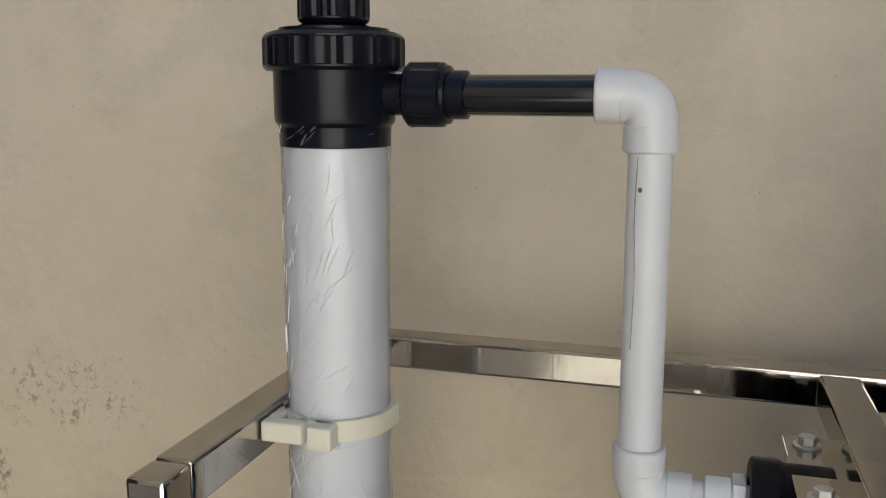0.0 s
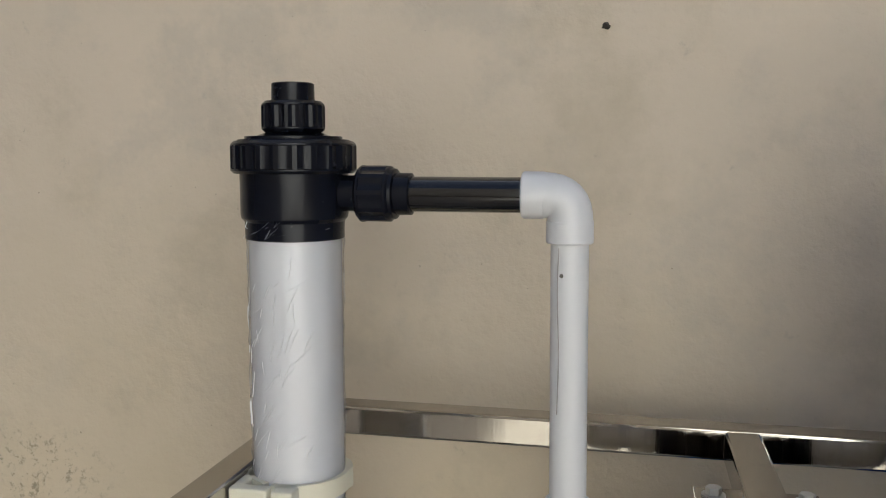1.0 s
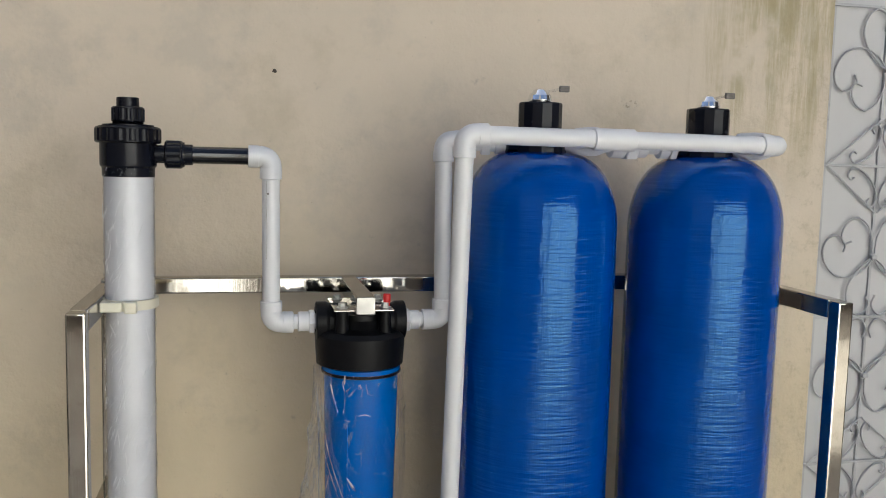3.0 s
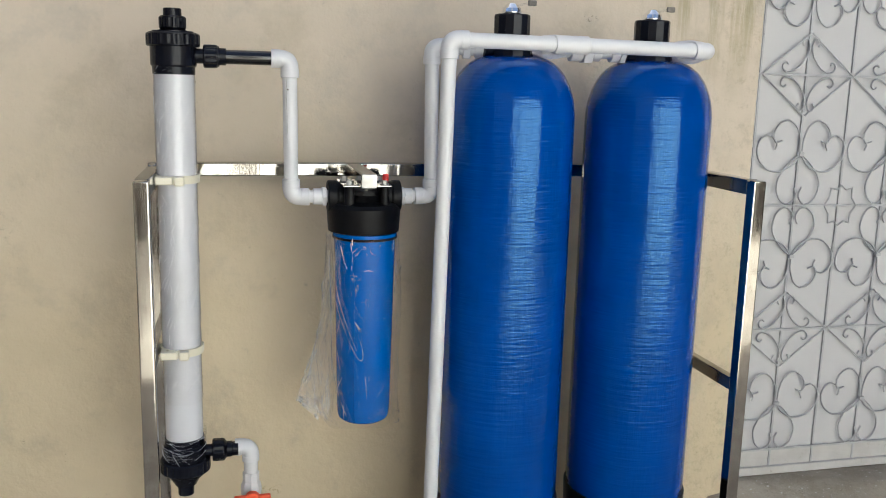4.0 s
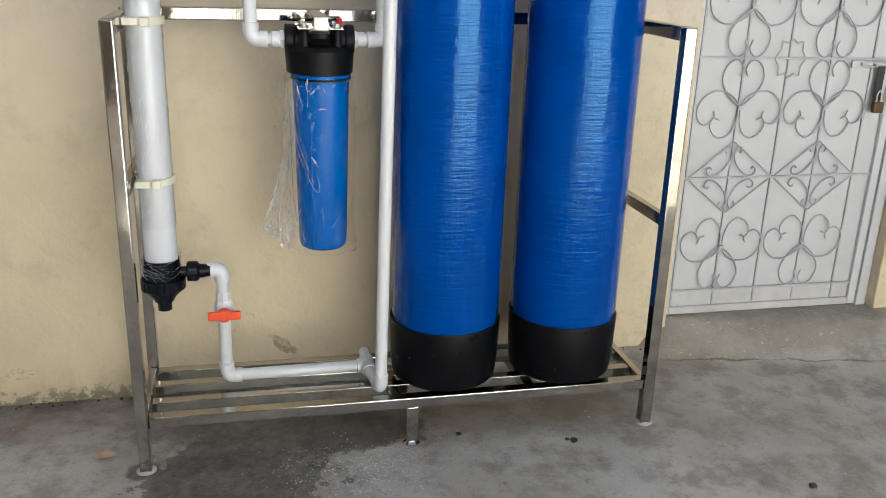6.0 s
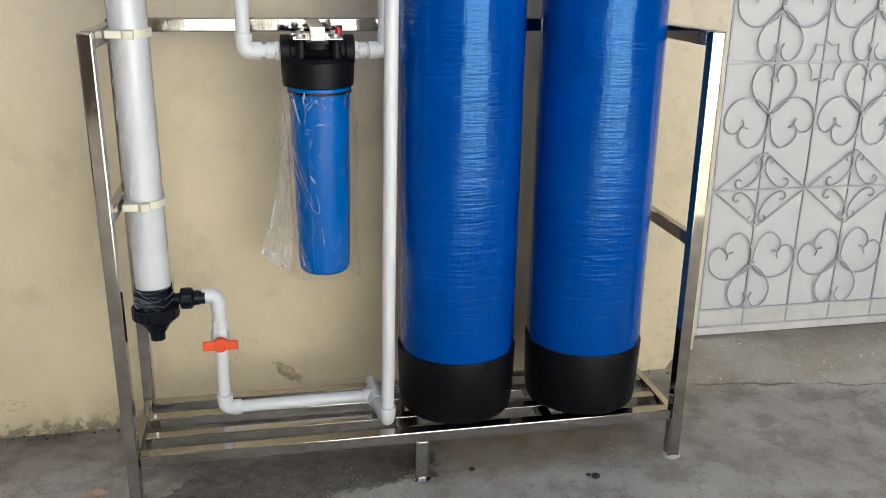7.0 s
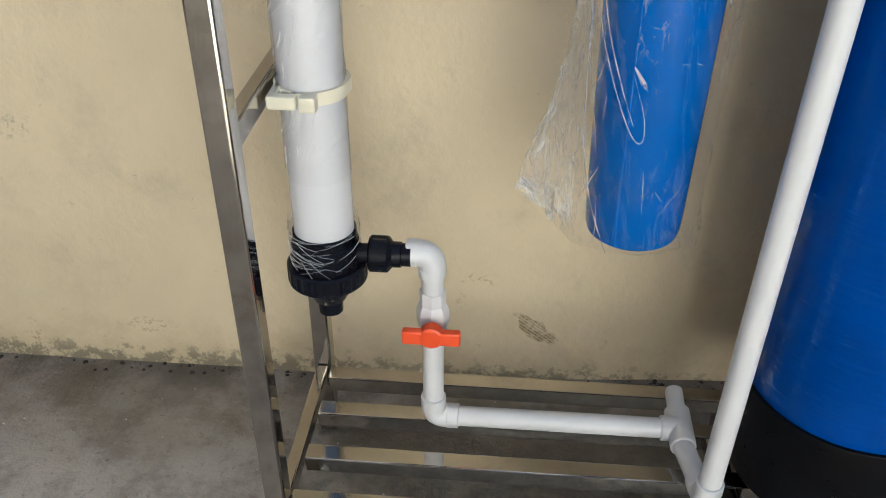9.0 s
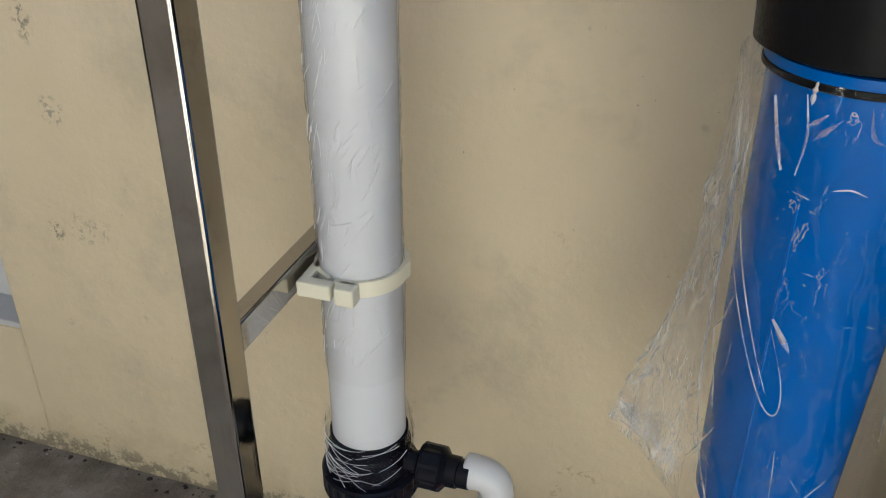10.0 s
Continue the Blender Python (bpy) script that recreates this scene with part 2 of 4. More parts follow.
def clear_film(name, veil, gloss, crumpled=False):
    """Thin clear plastic: see-through, with a sheen that grows at grazing angles and a faint milky veil."""
    n = Nodes(name)
    tr = n.t.nodes.new("ShaderNodeBsdfTransparent")
    tr.inputs[0].default_value = (0.99, 0.99, 0.992, 1)
    gl = n.t.nodes.new("ShaderNodeBsdfGlossy")
    gl.inputs["Roughness"].default_value = 0.16
    fine = n.noise(90, 4, 0.6, n.scaled(1, 1, 0.4))
    bm_ = n.t.nodes.new("ShaderNodeBump")
    bm_.inputs["Strength"].default_value, bm_.inputs["Distance"].default_value = 0.35, 0.002
    n.t.links.new(fine, bm_.inputs["Height"])
    n.t.links.new(bm_.outputs[0], gl.inputs["Normal"])
    fr = n.t.nodes.new("ShaderNodeFresnel")
    fr.inputs["IOR"].default_value = 1.5
    m1, m2 = n.t.nodes.new("ShaderNodeMixShader"), n.t.nodes.new("ShaderNodeMixShader")
    n.put("Base Color", (0.85, 0.85, 0.83)).put("Roughness", 0.5)
    milk = n.ramp(n.noise(14, 4), 0.4, 0.7, veil * 0.3, veil)
    if crumpled:
        # long upright milky creases in the loose flap; short sparse glints painted over bowl
        long_ = n.noise(1.0, 5, 0.65, n.scaled(48, 48, 6), 0.5)
        short = n.noise(1.0, 4, 0.6, n.scaled(60, 60, 22, None, (2, 3, 1)), 1.2)
        loose = n.ramp(n.axis(0), 0.150, 0.105)
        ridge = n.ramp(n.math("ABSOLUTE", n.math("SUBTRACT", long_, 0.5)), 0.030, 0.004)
        bowl_glint = n.ramp(n.math("ABSOLUTE", n.math("SUBTRACT", short, 0.56)), 0.014, 0.003)
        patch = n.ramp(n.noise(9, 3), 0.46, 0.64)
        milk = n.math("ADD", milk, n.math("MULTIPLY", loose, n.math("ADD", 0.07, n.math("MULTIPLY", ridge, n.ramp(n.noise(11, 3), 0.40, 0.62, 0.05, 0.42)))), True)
        milk = n.math("ADD", milk, n.math("MULTIPLY", bowl_glint, n.math("MULTIPLY", patch, 0.42)), True)
    n.t.links.new(milk, m1.inputs[0])
    n.t.links.new(tr.outputs[0], m1.inputs[1])
    n.t.links.new(n.bsdf.outputs[0], m1.inputs[2])
    n.t.links.new(n.math("MULTIPLY", fr.outputs[0], gloss), m2.inputs[0])
    n.t.links.new(m1.outputs[0], m2.inputs[1])
    n.t.links.new(gl.outputs[0], m2.inputs[2])
    n.t.links.new(m2.outputs[0], n.t.nodes["Material Output"].inputs[0])
    return n.m


M_WALL = plaster("cream wall plaster", (0.66, 0.555, 0.385))
M_FLOOR = concrete("worn yard concrete")
M_STEEL = steel("brushed stainless steel")
M_PVC = simple("white pvc", (0.65, 0.65, 0.668), 0.34, grain=30, vary=0.01, bump=0.0, uneven=0.1)
M_TUBE = simple("white membrane tube", (0.67, 0.675, 0.71), 0.16, grain=12, vary=0.01, bump=0.02, uneven=0.3)
M_CLAMP = simple("ivory plastic", (0.76, 0.72, 0.58), 0.42, grain=30, vary=0.03, bump=0.04)
M_BLACK = simple("black upvc", (0.007, 0.008, 0.013), 0.22, grain=60, vary=0.2, bump=0.04, spec=0.20)
M_BLACKPIPE = simple("glossy black pipe", (0.006, 0.006, 0.007), 0.10, grain=20, vary=0.2, bump=0.02, coat=0.5)
M_CAP = simple("matt black nylon", (0.006, 0.006, 0.007), 0.40, grain=220, vary=0.2, bump=0.10, spec=0.14)
M_BASE = simple("black rubber boot", (0.004, 0.004, 0.005), 0.34, grain=40, vary=0.25, bump=0.06, spec=0.14, dirt=(0.011, 0.010, 0.009))
M_BOWL = simple("blue filter bowl", (0.0006, 0.100, 0.41), 0.26, grain=20, vary=0.02, bump=0.0, uneven=0.1, spec=0.25)
M_TANK = tank_blue()
M_ORANGE = simple("orange valve plastic", (0.80, 0.085, 0.022), 0.38, grain=40, vary=0.05, bump=0.03)
M_RED = simple("red button", (0.62, 0.02, 0.02), 0.35, grain=60)
M_CHROME = simple("chrome", (0.86, 0.87, 0.88), 0.06, 1.0, grain=10, vary=0.02, bump=0.02)
M_ZINC = simple("zinc bolt", (0.55, 0.54, 0.51), 0.48, 0.8, grain=60, vary=0.2, bump=0.2, dirt=(0.36, 0.34, 0.30))
M_GATE = simple("white gate paint", (0.53, 0.525, 0.53), 0.50, grain=9, vary=0.05, bump=0.10, dirt=(0.50, 0.485, 0.46))
M_KICK = simple("dirty gate paint", (0.50, 0.485, 0.47), 0.6, grain=55, vary=0.10, bump=0.12, dirt=(0.27, 0.235, 0.19))
M_IRON = simple("white painted iron", (0.42, 0.42, 0.432), 0.45, grain=60, vary=0.12, bump=0.15, dirt=(0.25, 0.24, 0.235))
M_DARKIRON = simple("dark worn iron", (0.045, 0.04, 0.036), 0.6, 0.2, grain=60, vary=0.3)
M_BRASS = simple("old brass padlock", (0.16, 0.11, 0.055), 0.40, 0.9, grain=60, vary=0.2)
M_FOOT = simple("dirty foot plate", (0.46, 0.445, 0.42), 0.6, grain=70, vary=0.2, bump=0.15, dirt=(0.20, 0.18, 0.15))
M_LEAF = simple("dry leaf", (0.46, 0.33, 0.23), 0.7, grain=80, vary=0.25)
M_DARKBIT = simple("dark dirt", (0.035, 0.028, 0.022), 0.9, grain=90, vary=0.3)
M_PALEBIT = simple("pale grit", (0.55, 0.53, 0.50), 0.8, grain=90, vary=0.2)
# for unseen walls that bounce sunlight or keep reflections dark
M_UNSEEN_PALE = simple("pale unseen wall", (0.82, 0.80, 0.77), 0.8, grain=3, vary=0.08)
M_UNSEEN_DULL = simple("dull brown unseen wall", (0.075, 0.062, 0.05), 0.85, grain=3, vary=0.15)
M_BAG = clear_film("clear plastic bag", 0.006, 0.09, True)
# white stand-ins for the shine on the bag's folds and crinkles
M_FOLD_GLINT = clear_film("white glint of folded plastic", 0.75, 0.6)
M_CRINKLE_GLINT = clear_film("white glint of crinkled plastic", 0.85, 0.2)
M_TIP = clear_film("bunched plastic corner", 0.85, 0.35)
# highlights on the tube's wrap, given as plain white colour
M_CREASE_GLINT = simple("white film glint", (0.84, 0.84, 0.85), 0.22, grain=80, vary=0.03)
M_WRAP = clear_film("clear shrink film", 0.05, 0.42)
M_BANDFILM = clear_film("stretched clear film", 0.012, 0.22)
M_SMUDGE = simple("grey brown grime", (0.16, 0.145, 0.13), 0.7, grain=200, vary=0.4)
M_SCRATCH = simple("grey scratch", (0.36, 0.34, 0.33), 0.6, grain=200, vary=0.4)
M_INK = simple("black ink", (0.02, 0.02, 0.025), 0.6, grain=90)


# ---- mesh helpers ----
def part(name, bm, material, parent=None, label="", smooth=21):
    me = bpy.data.meshes.new(name)
    bm.normal_update()
    bm.to_mesh(me)
    bm.free()
    me.materials.append(material)
    ob = new(name, me)
    if smooth:
        for p in me.polygons:
            p.use_smooth = True
        me.set_sharp_from_angle(angle=radians(smooth))
    if parent:
        ob.parent = parent
    if label:
        tagged(ob, label)
    return ob


def thing(name, label, category, group="", kind=""):
    return tagged(new(name), label, category, group, kind)


def box(x0, x1, y0, y1, z0, z1, bevel=0.0, seg=2):
    bm = bmesh.new()
    bmesh.ops.create_cube(bm, size=1.0)
    for v in bm.verts:
        v.co = ((x0 + x1) / 2 + v.co.x * (x1 - x0), (y0 + y1) / 2 + v.co.y * (y1 - y0), (z0 + z1) / 2 + v.co.z * (z1 - z0))
    if bevel:
        bmesh.ops.bevel(bm, geom=bm.edges[:], offset=bevel, segments=seg, affect="EDGES", profile=0.5)
    return bm


def merge(*bms):
    out = bms[0]
    for b in bms[1:]:
        me = bpy.data.meshes.new("tmp")
        b.to_mesh(me)
        b.free()
        out.from_mesh(me)
        bpy.data.meshes.remove(me)
    return out


def frame_of(d):
    d = Vector(d).normalized()
    up = Vector((0, 0, 1)) if abs(d.z) < 0.9 else Vector((0, 1, 0))
    s = d.cross(up).normalized()
    return d, s, s.cross(d).normalized()


def lathe(base, direction, profile, seg=48, close=True):
    """Turns a profile of (along, radius) round the axis that starts at base."""
    d, s, u = frame_of(direction)
    base = Vector(base)
    bm = bmesh.new()
    rings = []
    for h, r in profile:
        rings.append([bm.verts.new(base + d * h + (s * math.cos(2 * math.pi * i / seg) + u * math.sin(2 * math.pi * i / seg)) * max(r, 1e-5)) for i in range(seg)])
    for a, b in zip(rings, rings[1:]):
        for i in range(seg):
            j = (i + 1) % seg
            bm.faces.new((a[i], a[j], b[j], b[i]))
    if close:
        bm.faces.new(rings[0][::-1])
        bm.faces.new(rings[-1])
    bmesh.ops.recalc_face_normals(bm, faces=bm.faces[:])
    return bm


def sweep(points, radius, seg=20, cap=True):
    """A round tube along the points; radius is one number or one for each point."""
    pts = [Vector(p) for p in points]
    rad = radius if isinstance(radius, (list, tuple)) else [radius] * len(pts)
    bm = bmesh.new()
    side, rings = None, []
    for i, p in enumerate(pts):
        d = (pts[min(i + 1, len(pts) - 1)] - pts[max(i - 1, 0)]).normalized()
        if side is None:
            side = frame_of(d)[1]
        side = (side - d * side.dot(d)).normalized()
        up = side.cross(d)
        rings.append([bm.verts.new(p + (side * math.cos(2 * math.pi * k / seg) + up * math.sin(2 * math.pi * k / seg)) * rad[i]) for k in range(seg)])
    for a, b in zip(rings, rings[1:]):
        for i in range(seg):
            j = (i + 1) % seg
            bm.faces.new((a[i], a[j], b[j], b[i]))
    if cap:
        bm.faces.new(rings[0][::-1])
        bm.faces.new(rings[-1])
    bmesh.ops.recalc_face_normals(bm, faces=bm.faces[:])
    return bm


def smooth_path(points, n=8):
    """A Catmull-Rom line through the points."""
    p = [Vector(q) for q in points]
    p = [p[0] * 2 - p[1]] + p + [p[-1] * 2 - p[-2]]
    out = []
    for i in range(1, len(p) - 2):
        for k in range(n):
            t = k / n
            out.append(0.5 * (2 * p[i] + (p[i + 1] - p[i - 1]) * t + (2 * p[i - 1] - 5 * p[i] + 4 * p[i + 1] - p[i + 2]) * t * t + (3 * p[i] - p[i - 1] - 3 * p[i + 1] + p[i + 2]) * t ** 3))
    return out + [p[-2]]


R = 0.0187            # the white pipe's radius
RS = 0.0232           # its sockets' radius


def pipe(a, b, r=R):
    a, b = Vector(a), Vector(b)
    n = 14
    return sweep([a.lerp(b, i / n) for i in range(n + 1)], r, 28)


def elbow(corner, da, db, arm=0.047, r=RS):
    """A socket elbow with its corner at the crossing of the two pipe axes; da and db point from the corner into the arms."""
    c, da, db = Vector(corner), Vector(da).normalized(), Vector(db).normalized()
    bend = 0.024
    pts, rad = [], []
    for q in (arm, arm - 0.0015, arm - 0.003, bend + 0.002):
        pts.append(c + da * q)
        rad.append(r if q < arm - 0.001 else r - 0.0015)
    for i in range(9):
        t = i / 8
        pts.append(c + da * bend * (1 - t) ** 2 + db * bend * t ** 2)
        rad.append(r - 0.0008)
    for q in (bend + 0.002, arm - 0.003, arm - 0.0015, arm):
        pts.append(c + db * q)
        rad.append(r if q < arm - 0.001 else r - 0.0015)
    return sweep(pts, rad, 28)


def collar(at, d, length, r, chamfer=0.0015, seg=36):
    return lathe(at, d, [(0, r - chamfer), (chamfer, r), (length - chamfer, r), (length, r - chamfer)], seg)


def ribbed(at, d, length, r, ribs=20, depth=0.0022, frac=0.5):
    """A hand nut: a ring with raised grips round it and a lip at each end."""
    d, s, u = frame_of(d)
    at = Vector(at)
    seg = ribs * 4
    bm = bmesh.new()
    rings = []
    for h, base, grip in ((0, r - 0.003, 0), (0.003, r, 0), (length * 0.14, r, 0), (length * 0.16, r - depth, 1), (length * 0.84, r - depth, 1), (length * 0.86, r - 0.0006, 0), (length - 0.003, r - 0.0006, 0), (length, r - 0.004, 0), (length, 0.4 * r, 0)):
        ring = []
        for i in range(seg):
            rr = base + (depth if grip and (i % 4) in (0, 1) else 0)
            a = 2 * math.pi * i / seg
            ring.append(bm.verts.new(at + d * h + (s * math.cos(a) + u * math.sin(a)) * rr))
        rings.append(ring)
    for a, b in zip(rings, rings[1:]):
        for i in range(seg):
            j = (i + 1) % seg
            bm.faces.new((a[i], a[j], b[j], b[i]))
    bm.faces.new(rings[0][::-1])
    bm.faces.new(rings[-1])
    bmesh.ops.recalc_face_normals(bm, faces=bm.faces[:])
    return bm


def hexnut(at, d, length, r):
    bm = lathe(at, d, [(0, r * 0.93), (length * 0.1, r), (length * 0.9, r), (length, r * 0.93)], 6)
    return bm


# ---- ground, walls ----
WALL_Y = 1.127


def ground_height(x, y):
    def step(v, a, b):
        t = min(1, max(0, (v - a) / (b - a)))
        return t * t * (3 - 2 * t)
    h = -0.046 * (1 - step(x, -0.3, 1.0)) * step(y, 0.70, 1.12)
    ramp = min(1, max(0, (y - (0.985 - 0.17 * (x - 1.55))) / 0.20))
    h += 0.100 * ramp * step(x, 1.50, 1.56) * (1 if y > 0.5 else 0)
    h += 0.014 * step(x, -0.2, 0.5)
    near = step(y, -0.6, 0.2) * (1 - step(abs(x), 2.6, 3.4))
    h += near * 0.003 * (noise.noise((x * 2.3, y * 2.3, 0)) + 0.6 * noise.noise((x * 9, y * 9, 4)))
    return h


xs = [-60, -25, -10, -6] + [-4 + 0.05 * i for i in range(161)] + [6, 10, 25, 60]
ys = [-60, -25, -12, -8, -5, -3.5, -2.5, -1.6, -1.0] + [-0.6 + 0.045 * i for i in range(51)] + [3, 6, 12, 30, 60]
bm = bmesh.new()
rows = [[bm.verts.new((x, y, ground_height(x, y))) for x in xs] for y in ys]
for a, b in zip(rows, rows[1:]):
    for i in range(len(xs) - 1):
        bm.faces.new((a[i], a[i + 1], b[i + 1], b[i]))
tagged(part("ground", bm, M_FLOOR), "grey worn concrete yard with a wet patch", "ground", kind="structure")


def wall_piece(name, x0, x1, z0, z1, y0=WALL_Y, y1=WALL_Y + 0.23, mat=None, label="cream plastered boundary wall with scuffs and damp stains", bevel=0.006):
    return tagged(part(name, box(x0, x1, y0, y1, z0, z1, bevel), mat or M_WALL), label, "wall", kind="structure")


GX0, GX1 = 1.607, 2.560
wall_piece("wall_north", -1.235, GX0, -0.2, 3.1)
wall_piece("wall_north_east", GX1, 6.0, -0.2, 3.1)
wall_piece("wall_north_west", -6.0, -2.05, -0.2, 3.1)
wall_piece("wall_north_lintel", GX0, GX1, 2.36, 3.1)
wall_piece("wall_north_west_lintel", -2.05, -1.235, 2.1, 3.1)
wall_piece("wall_north_west_foot", -2.05, -1.235, -0.2, 0.285)
tagged(part("window_panel", box(-2.05, -1.235, WALL_Y + 0.09, WALL_Y + 0.12, 0.285, 2.1, 0.003), M_GATE), "white painted panel set back in the wall", "window", kind="structure")
tagged(part("window_sill", box(-2.045, -1.2375, WALL_Y + 0.004, WALL_Y + 0.0895, 0.2855, 0.300, 0.003), M_GATE), "pale tiled sill of the wall opening", "window sill", kind="structure")
# unseen plain walls behind the camera close the yard; tones set for reflections
wall_piece("wall_south_west", -7.0, -0.75, -0.2, 7.5, -6.2, -6.0, M_UNSEEN_DULL, "unseen dull brown plain wall across the yard for dark reflections")
wall_piece("reflector_wall_south_west", -0.75, -0.1, -0.2, 4.6, -6.2, -6.0, M_UNSEEN_PALE, "unseen pale sunlit plain wall across the yard for bright reflections")
wall_piece("reflection_pier_south", -0.1, 0.18, -0.2, 4.6, -6.2, -5.9, M_UNSEEN_DULL, "unseen dull brown pier across the yard that splits the reflection")
wall_piece("reflector_wall_south", 0.18, 5.4, -0.2, 4.6, -6.2, -6.0, M_UNSEEN_PALE, "unseen pale sunlit plain wall across the yard for bright reflections")
wall_piece("wall_south_east", 5.4, 8.0, -0.2, 7.5, -6.2, -6.0, M_UNSEEN_DULL, "unseen dull brown plain wall across the yard for dark reflections")
# unseen blocks added beyond the wall; they shade the yard but for a gap
wall_piece("unseen_sun_block_west", -12.0, -0.7, -0.2, 10.0, 3.0, 3.4, M_UNSEEN_PALE, "unseen plain wall that blocks the sun beyond the yard wall")
wall_piece("unseen_sun_block_east", 5.3, 14.0, -0.2, 10.0, 3.0, 3.4, M_UNSEEN_PALE, "unseen plain wall that blocks the sun beyond the yard wall")
# side walls out of view, added dull so metal and plastic mirror little
wall_piece("wall_west", -7.0, -6.8, -0.2, 6.0, -6.0, WALL_Y, M_UNSEEN_DULL, "unseen dull brown plain side wall for dark reflections")
wall_piece("wall_east", 7.0, 7.2, -0.2, 6.0, -6.0, WALL_Y, M_UNSEEN_DULL, "unseen dull brown plain side wall for dark reflections")


# ---- gate ----
def gate():
    g = thing("gate", "white painted sheet metal gate with wrought iron scrollwork", "gate")
    yf = 1.185
    part("sheet", box(GX0 - 0.012, GX1 + 0.012, yf + 0.012, yf + 0.016, 0.070, 2.40), M_GATE, g)
    for x0, x1, z0, z1 in ((GX0 + 0.003, GX0 + 0.034, 0.118, 2.345), (2.470, 2.505, 0.118, 2.345), (GX0 + 0.034, 2.470, 2.310, 2.345)):
        part("frame_bar", box(x0, x1, yf - 0.006, yf + 0.0115, z0, z1, 0.003), M_GATE, g)
    part("sill_bar", box(GX0 + 0.034, 2.470, yf - 0.006, yf + 0.0115, 0.118, 0.149, 0.003), M_KICK, g)
    part("post", box(2.512, GX1 - 0.003, yf - 0.010, yf + 0.03, 0.10, 2.35, 0.004), M_GATE, g)
    part("kick_strip", box(GX0 + 0.034, 2.470, yf + 0.0075, yf + 0.0095, 0.1495, 0.2145), M_KICK, g, "dirty grey strip along the gate's foot")
    pitch, c0, mid = 0.3690, 1.8365, 1.1480
    fr = 0.0033
    for z in (0.218, 0.687, mid, 1.609, 2.078):
        part("cross_bar", box(GX0 + 0.034, 2.470, yf - 0.004, yf + 0.003, z - 0.004, z + 0.004, 0.001), M_IRON, g)
    for i in range(5):
        x = c0 + pitch * (i - 1) / 2
        part("upright", box(x - 0.0042, x + 0.0042, yf + 0.0035, yf + 0.0115, 0.15, 2.31, 0.001), M_IRON, g)

    def bar(name, pts2, r=fr, n=7):
        return part(name, sweep([(q[0], 0, q[2]) for q in smooth_path([(u, 0, v) for u, v in pts2], n)], r, 6), M_IRON, g, "", 60)

    # one set of scrolls about (0, 0): v counts from the lower cross bar of the unit
    outer = [(0.003, 0.180), (0.028, 0.148), (0.075, 0.124), (0.125, 0.128), (0.162, 0.158), (0.177, 0.198), (0.168, 0.232), (0.143, 0.250), (0.117, 0.243), (0.103, 0.226), (0.080, 0.232)]
    inner = [(0.004, 0.196), (0.008, 0.240), (0.026, 0.282), (0.058, 0.303), (0.092, 0.292), (0.112, 0.264), (0.112, 0.238), (0.100, 0.220), (0.106, 0.200)]
    drop = [(0.003, 0.182), (0.036, 0.158), (0.072, 0.116), (0.086, 0.074), (0.074, 0.030), (0.046, 0.007), (0.020, 0.014), (0.006, 0.040), (0.016, 0.066)]
    diam = [(0.028, 0.098), (0.035, 0.110), (0.029, 0.123), (0.014, 0.121), (0.005, 0.100), (0.010, 0.072), (0.028, 0.042), (0.054, 0.018), (0.082, 0.008), (0.100, 0.015), (0.105, 0.032), (0.094, 0.042), (0.084, 0.036)]
    made = {}
    for name, curve in (("outer_scroll", outer), ("inner_scroll", inner), ("drop_scroll", drop), ("diamond_scroll", diam)):
        made[name] = bar(name, curve)
    side = [made[k] for k in made]
    diag = part("diamond_bar", sweep([(0.003, 0, 0.141), (0.092, 0, 0.071), (0.181, 0, 0.001)], fr, 6), M_IRON, g)

    def place(src, x, z, sx, sz):
        o = src.copy()
        scene.collection.objects.link(o)
        o.parent = g
        o.matrix_basis = Matrix.Translation((x, yf - 0.0035 + 0.003 * (sz < 0), z)) @ Matrix.Diagonal((sx, 1, sz, 1))

    for k in range(2):
        x = c0 + pitch * k
        for sx in (1, -1):
            for z, sz in ((0.218, 1), (mid, -1), (mid, 1), (2.078, -1)):
                for src in side[:3]:
                    place(src, x, z, sx, sz)
            for zc in (0.687, 1.609):
                for sz in (1, -1):
                    place(side[3], x, zc, sx, sz)
                    place(diag, x, zc, sx, sz)
        for z in (0.402, 0.964, 1.332, 1.894):
            part("boss", box(x - 0.010, x + 0.010, yf - 0.012, yf - 0.002, z - 0.007, z + 0.007, 0.002), M_IRON, g)
    for o in side + [diag]:
        bpy.data.objects.remove(o)
    star = [(0, 0.072), (0.020, 0.058), (0.044, 0.064), (0.046, 0.030), (0.066, 0.0), (0.046, -0.030), (0.044, -0.064), (0.020, -0.058), (0, -0.072)]
    loop = star + [(-u, v) for u, v in star[-2::-1]]
    part("star", sweep([(c0 + pitch / 2 + u, yf - 0.004, mid + v) for u, v in loop], fr, 6), M_IRON, g, "", 0)
    # bolt and lock
    bolt = part("bolt_plate", box(2.285, 2.500, yf - 0.012, yf - 0.0065, mid - 0.032, mid - 0.006, 0.002), M_GATE, g)
    part("slide_bolt", lathe((2.32, yf - 0.022, mid - 0.018), (1, 0, 0), [(0, 0.006), (0.004, 0.008), (0.16, 0.008), (0.164, 0.006)], 16), M_IRON, bolt)
    part("bolt_knob", lathe((2.37, yf - 0.024, mid - 0.018), (0, -1, 0), [(0, 0.007), (0.02, 0.007), (0.024, 0.004)], 14), M_IRON, bolt)
    hasp = part("hasp", box(2.402, 2.434, yf - 0.0175, yf - 0.0125, 0.955, 1.135, 0.002), M_DARKIRON, g, "dark iron hasp")
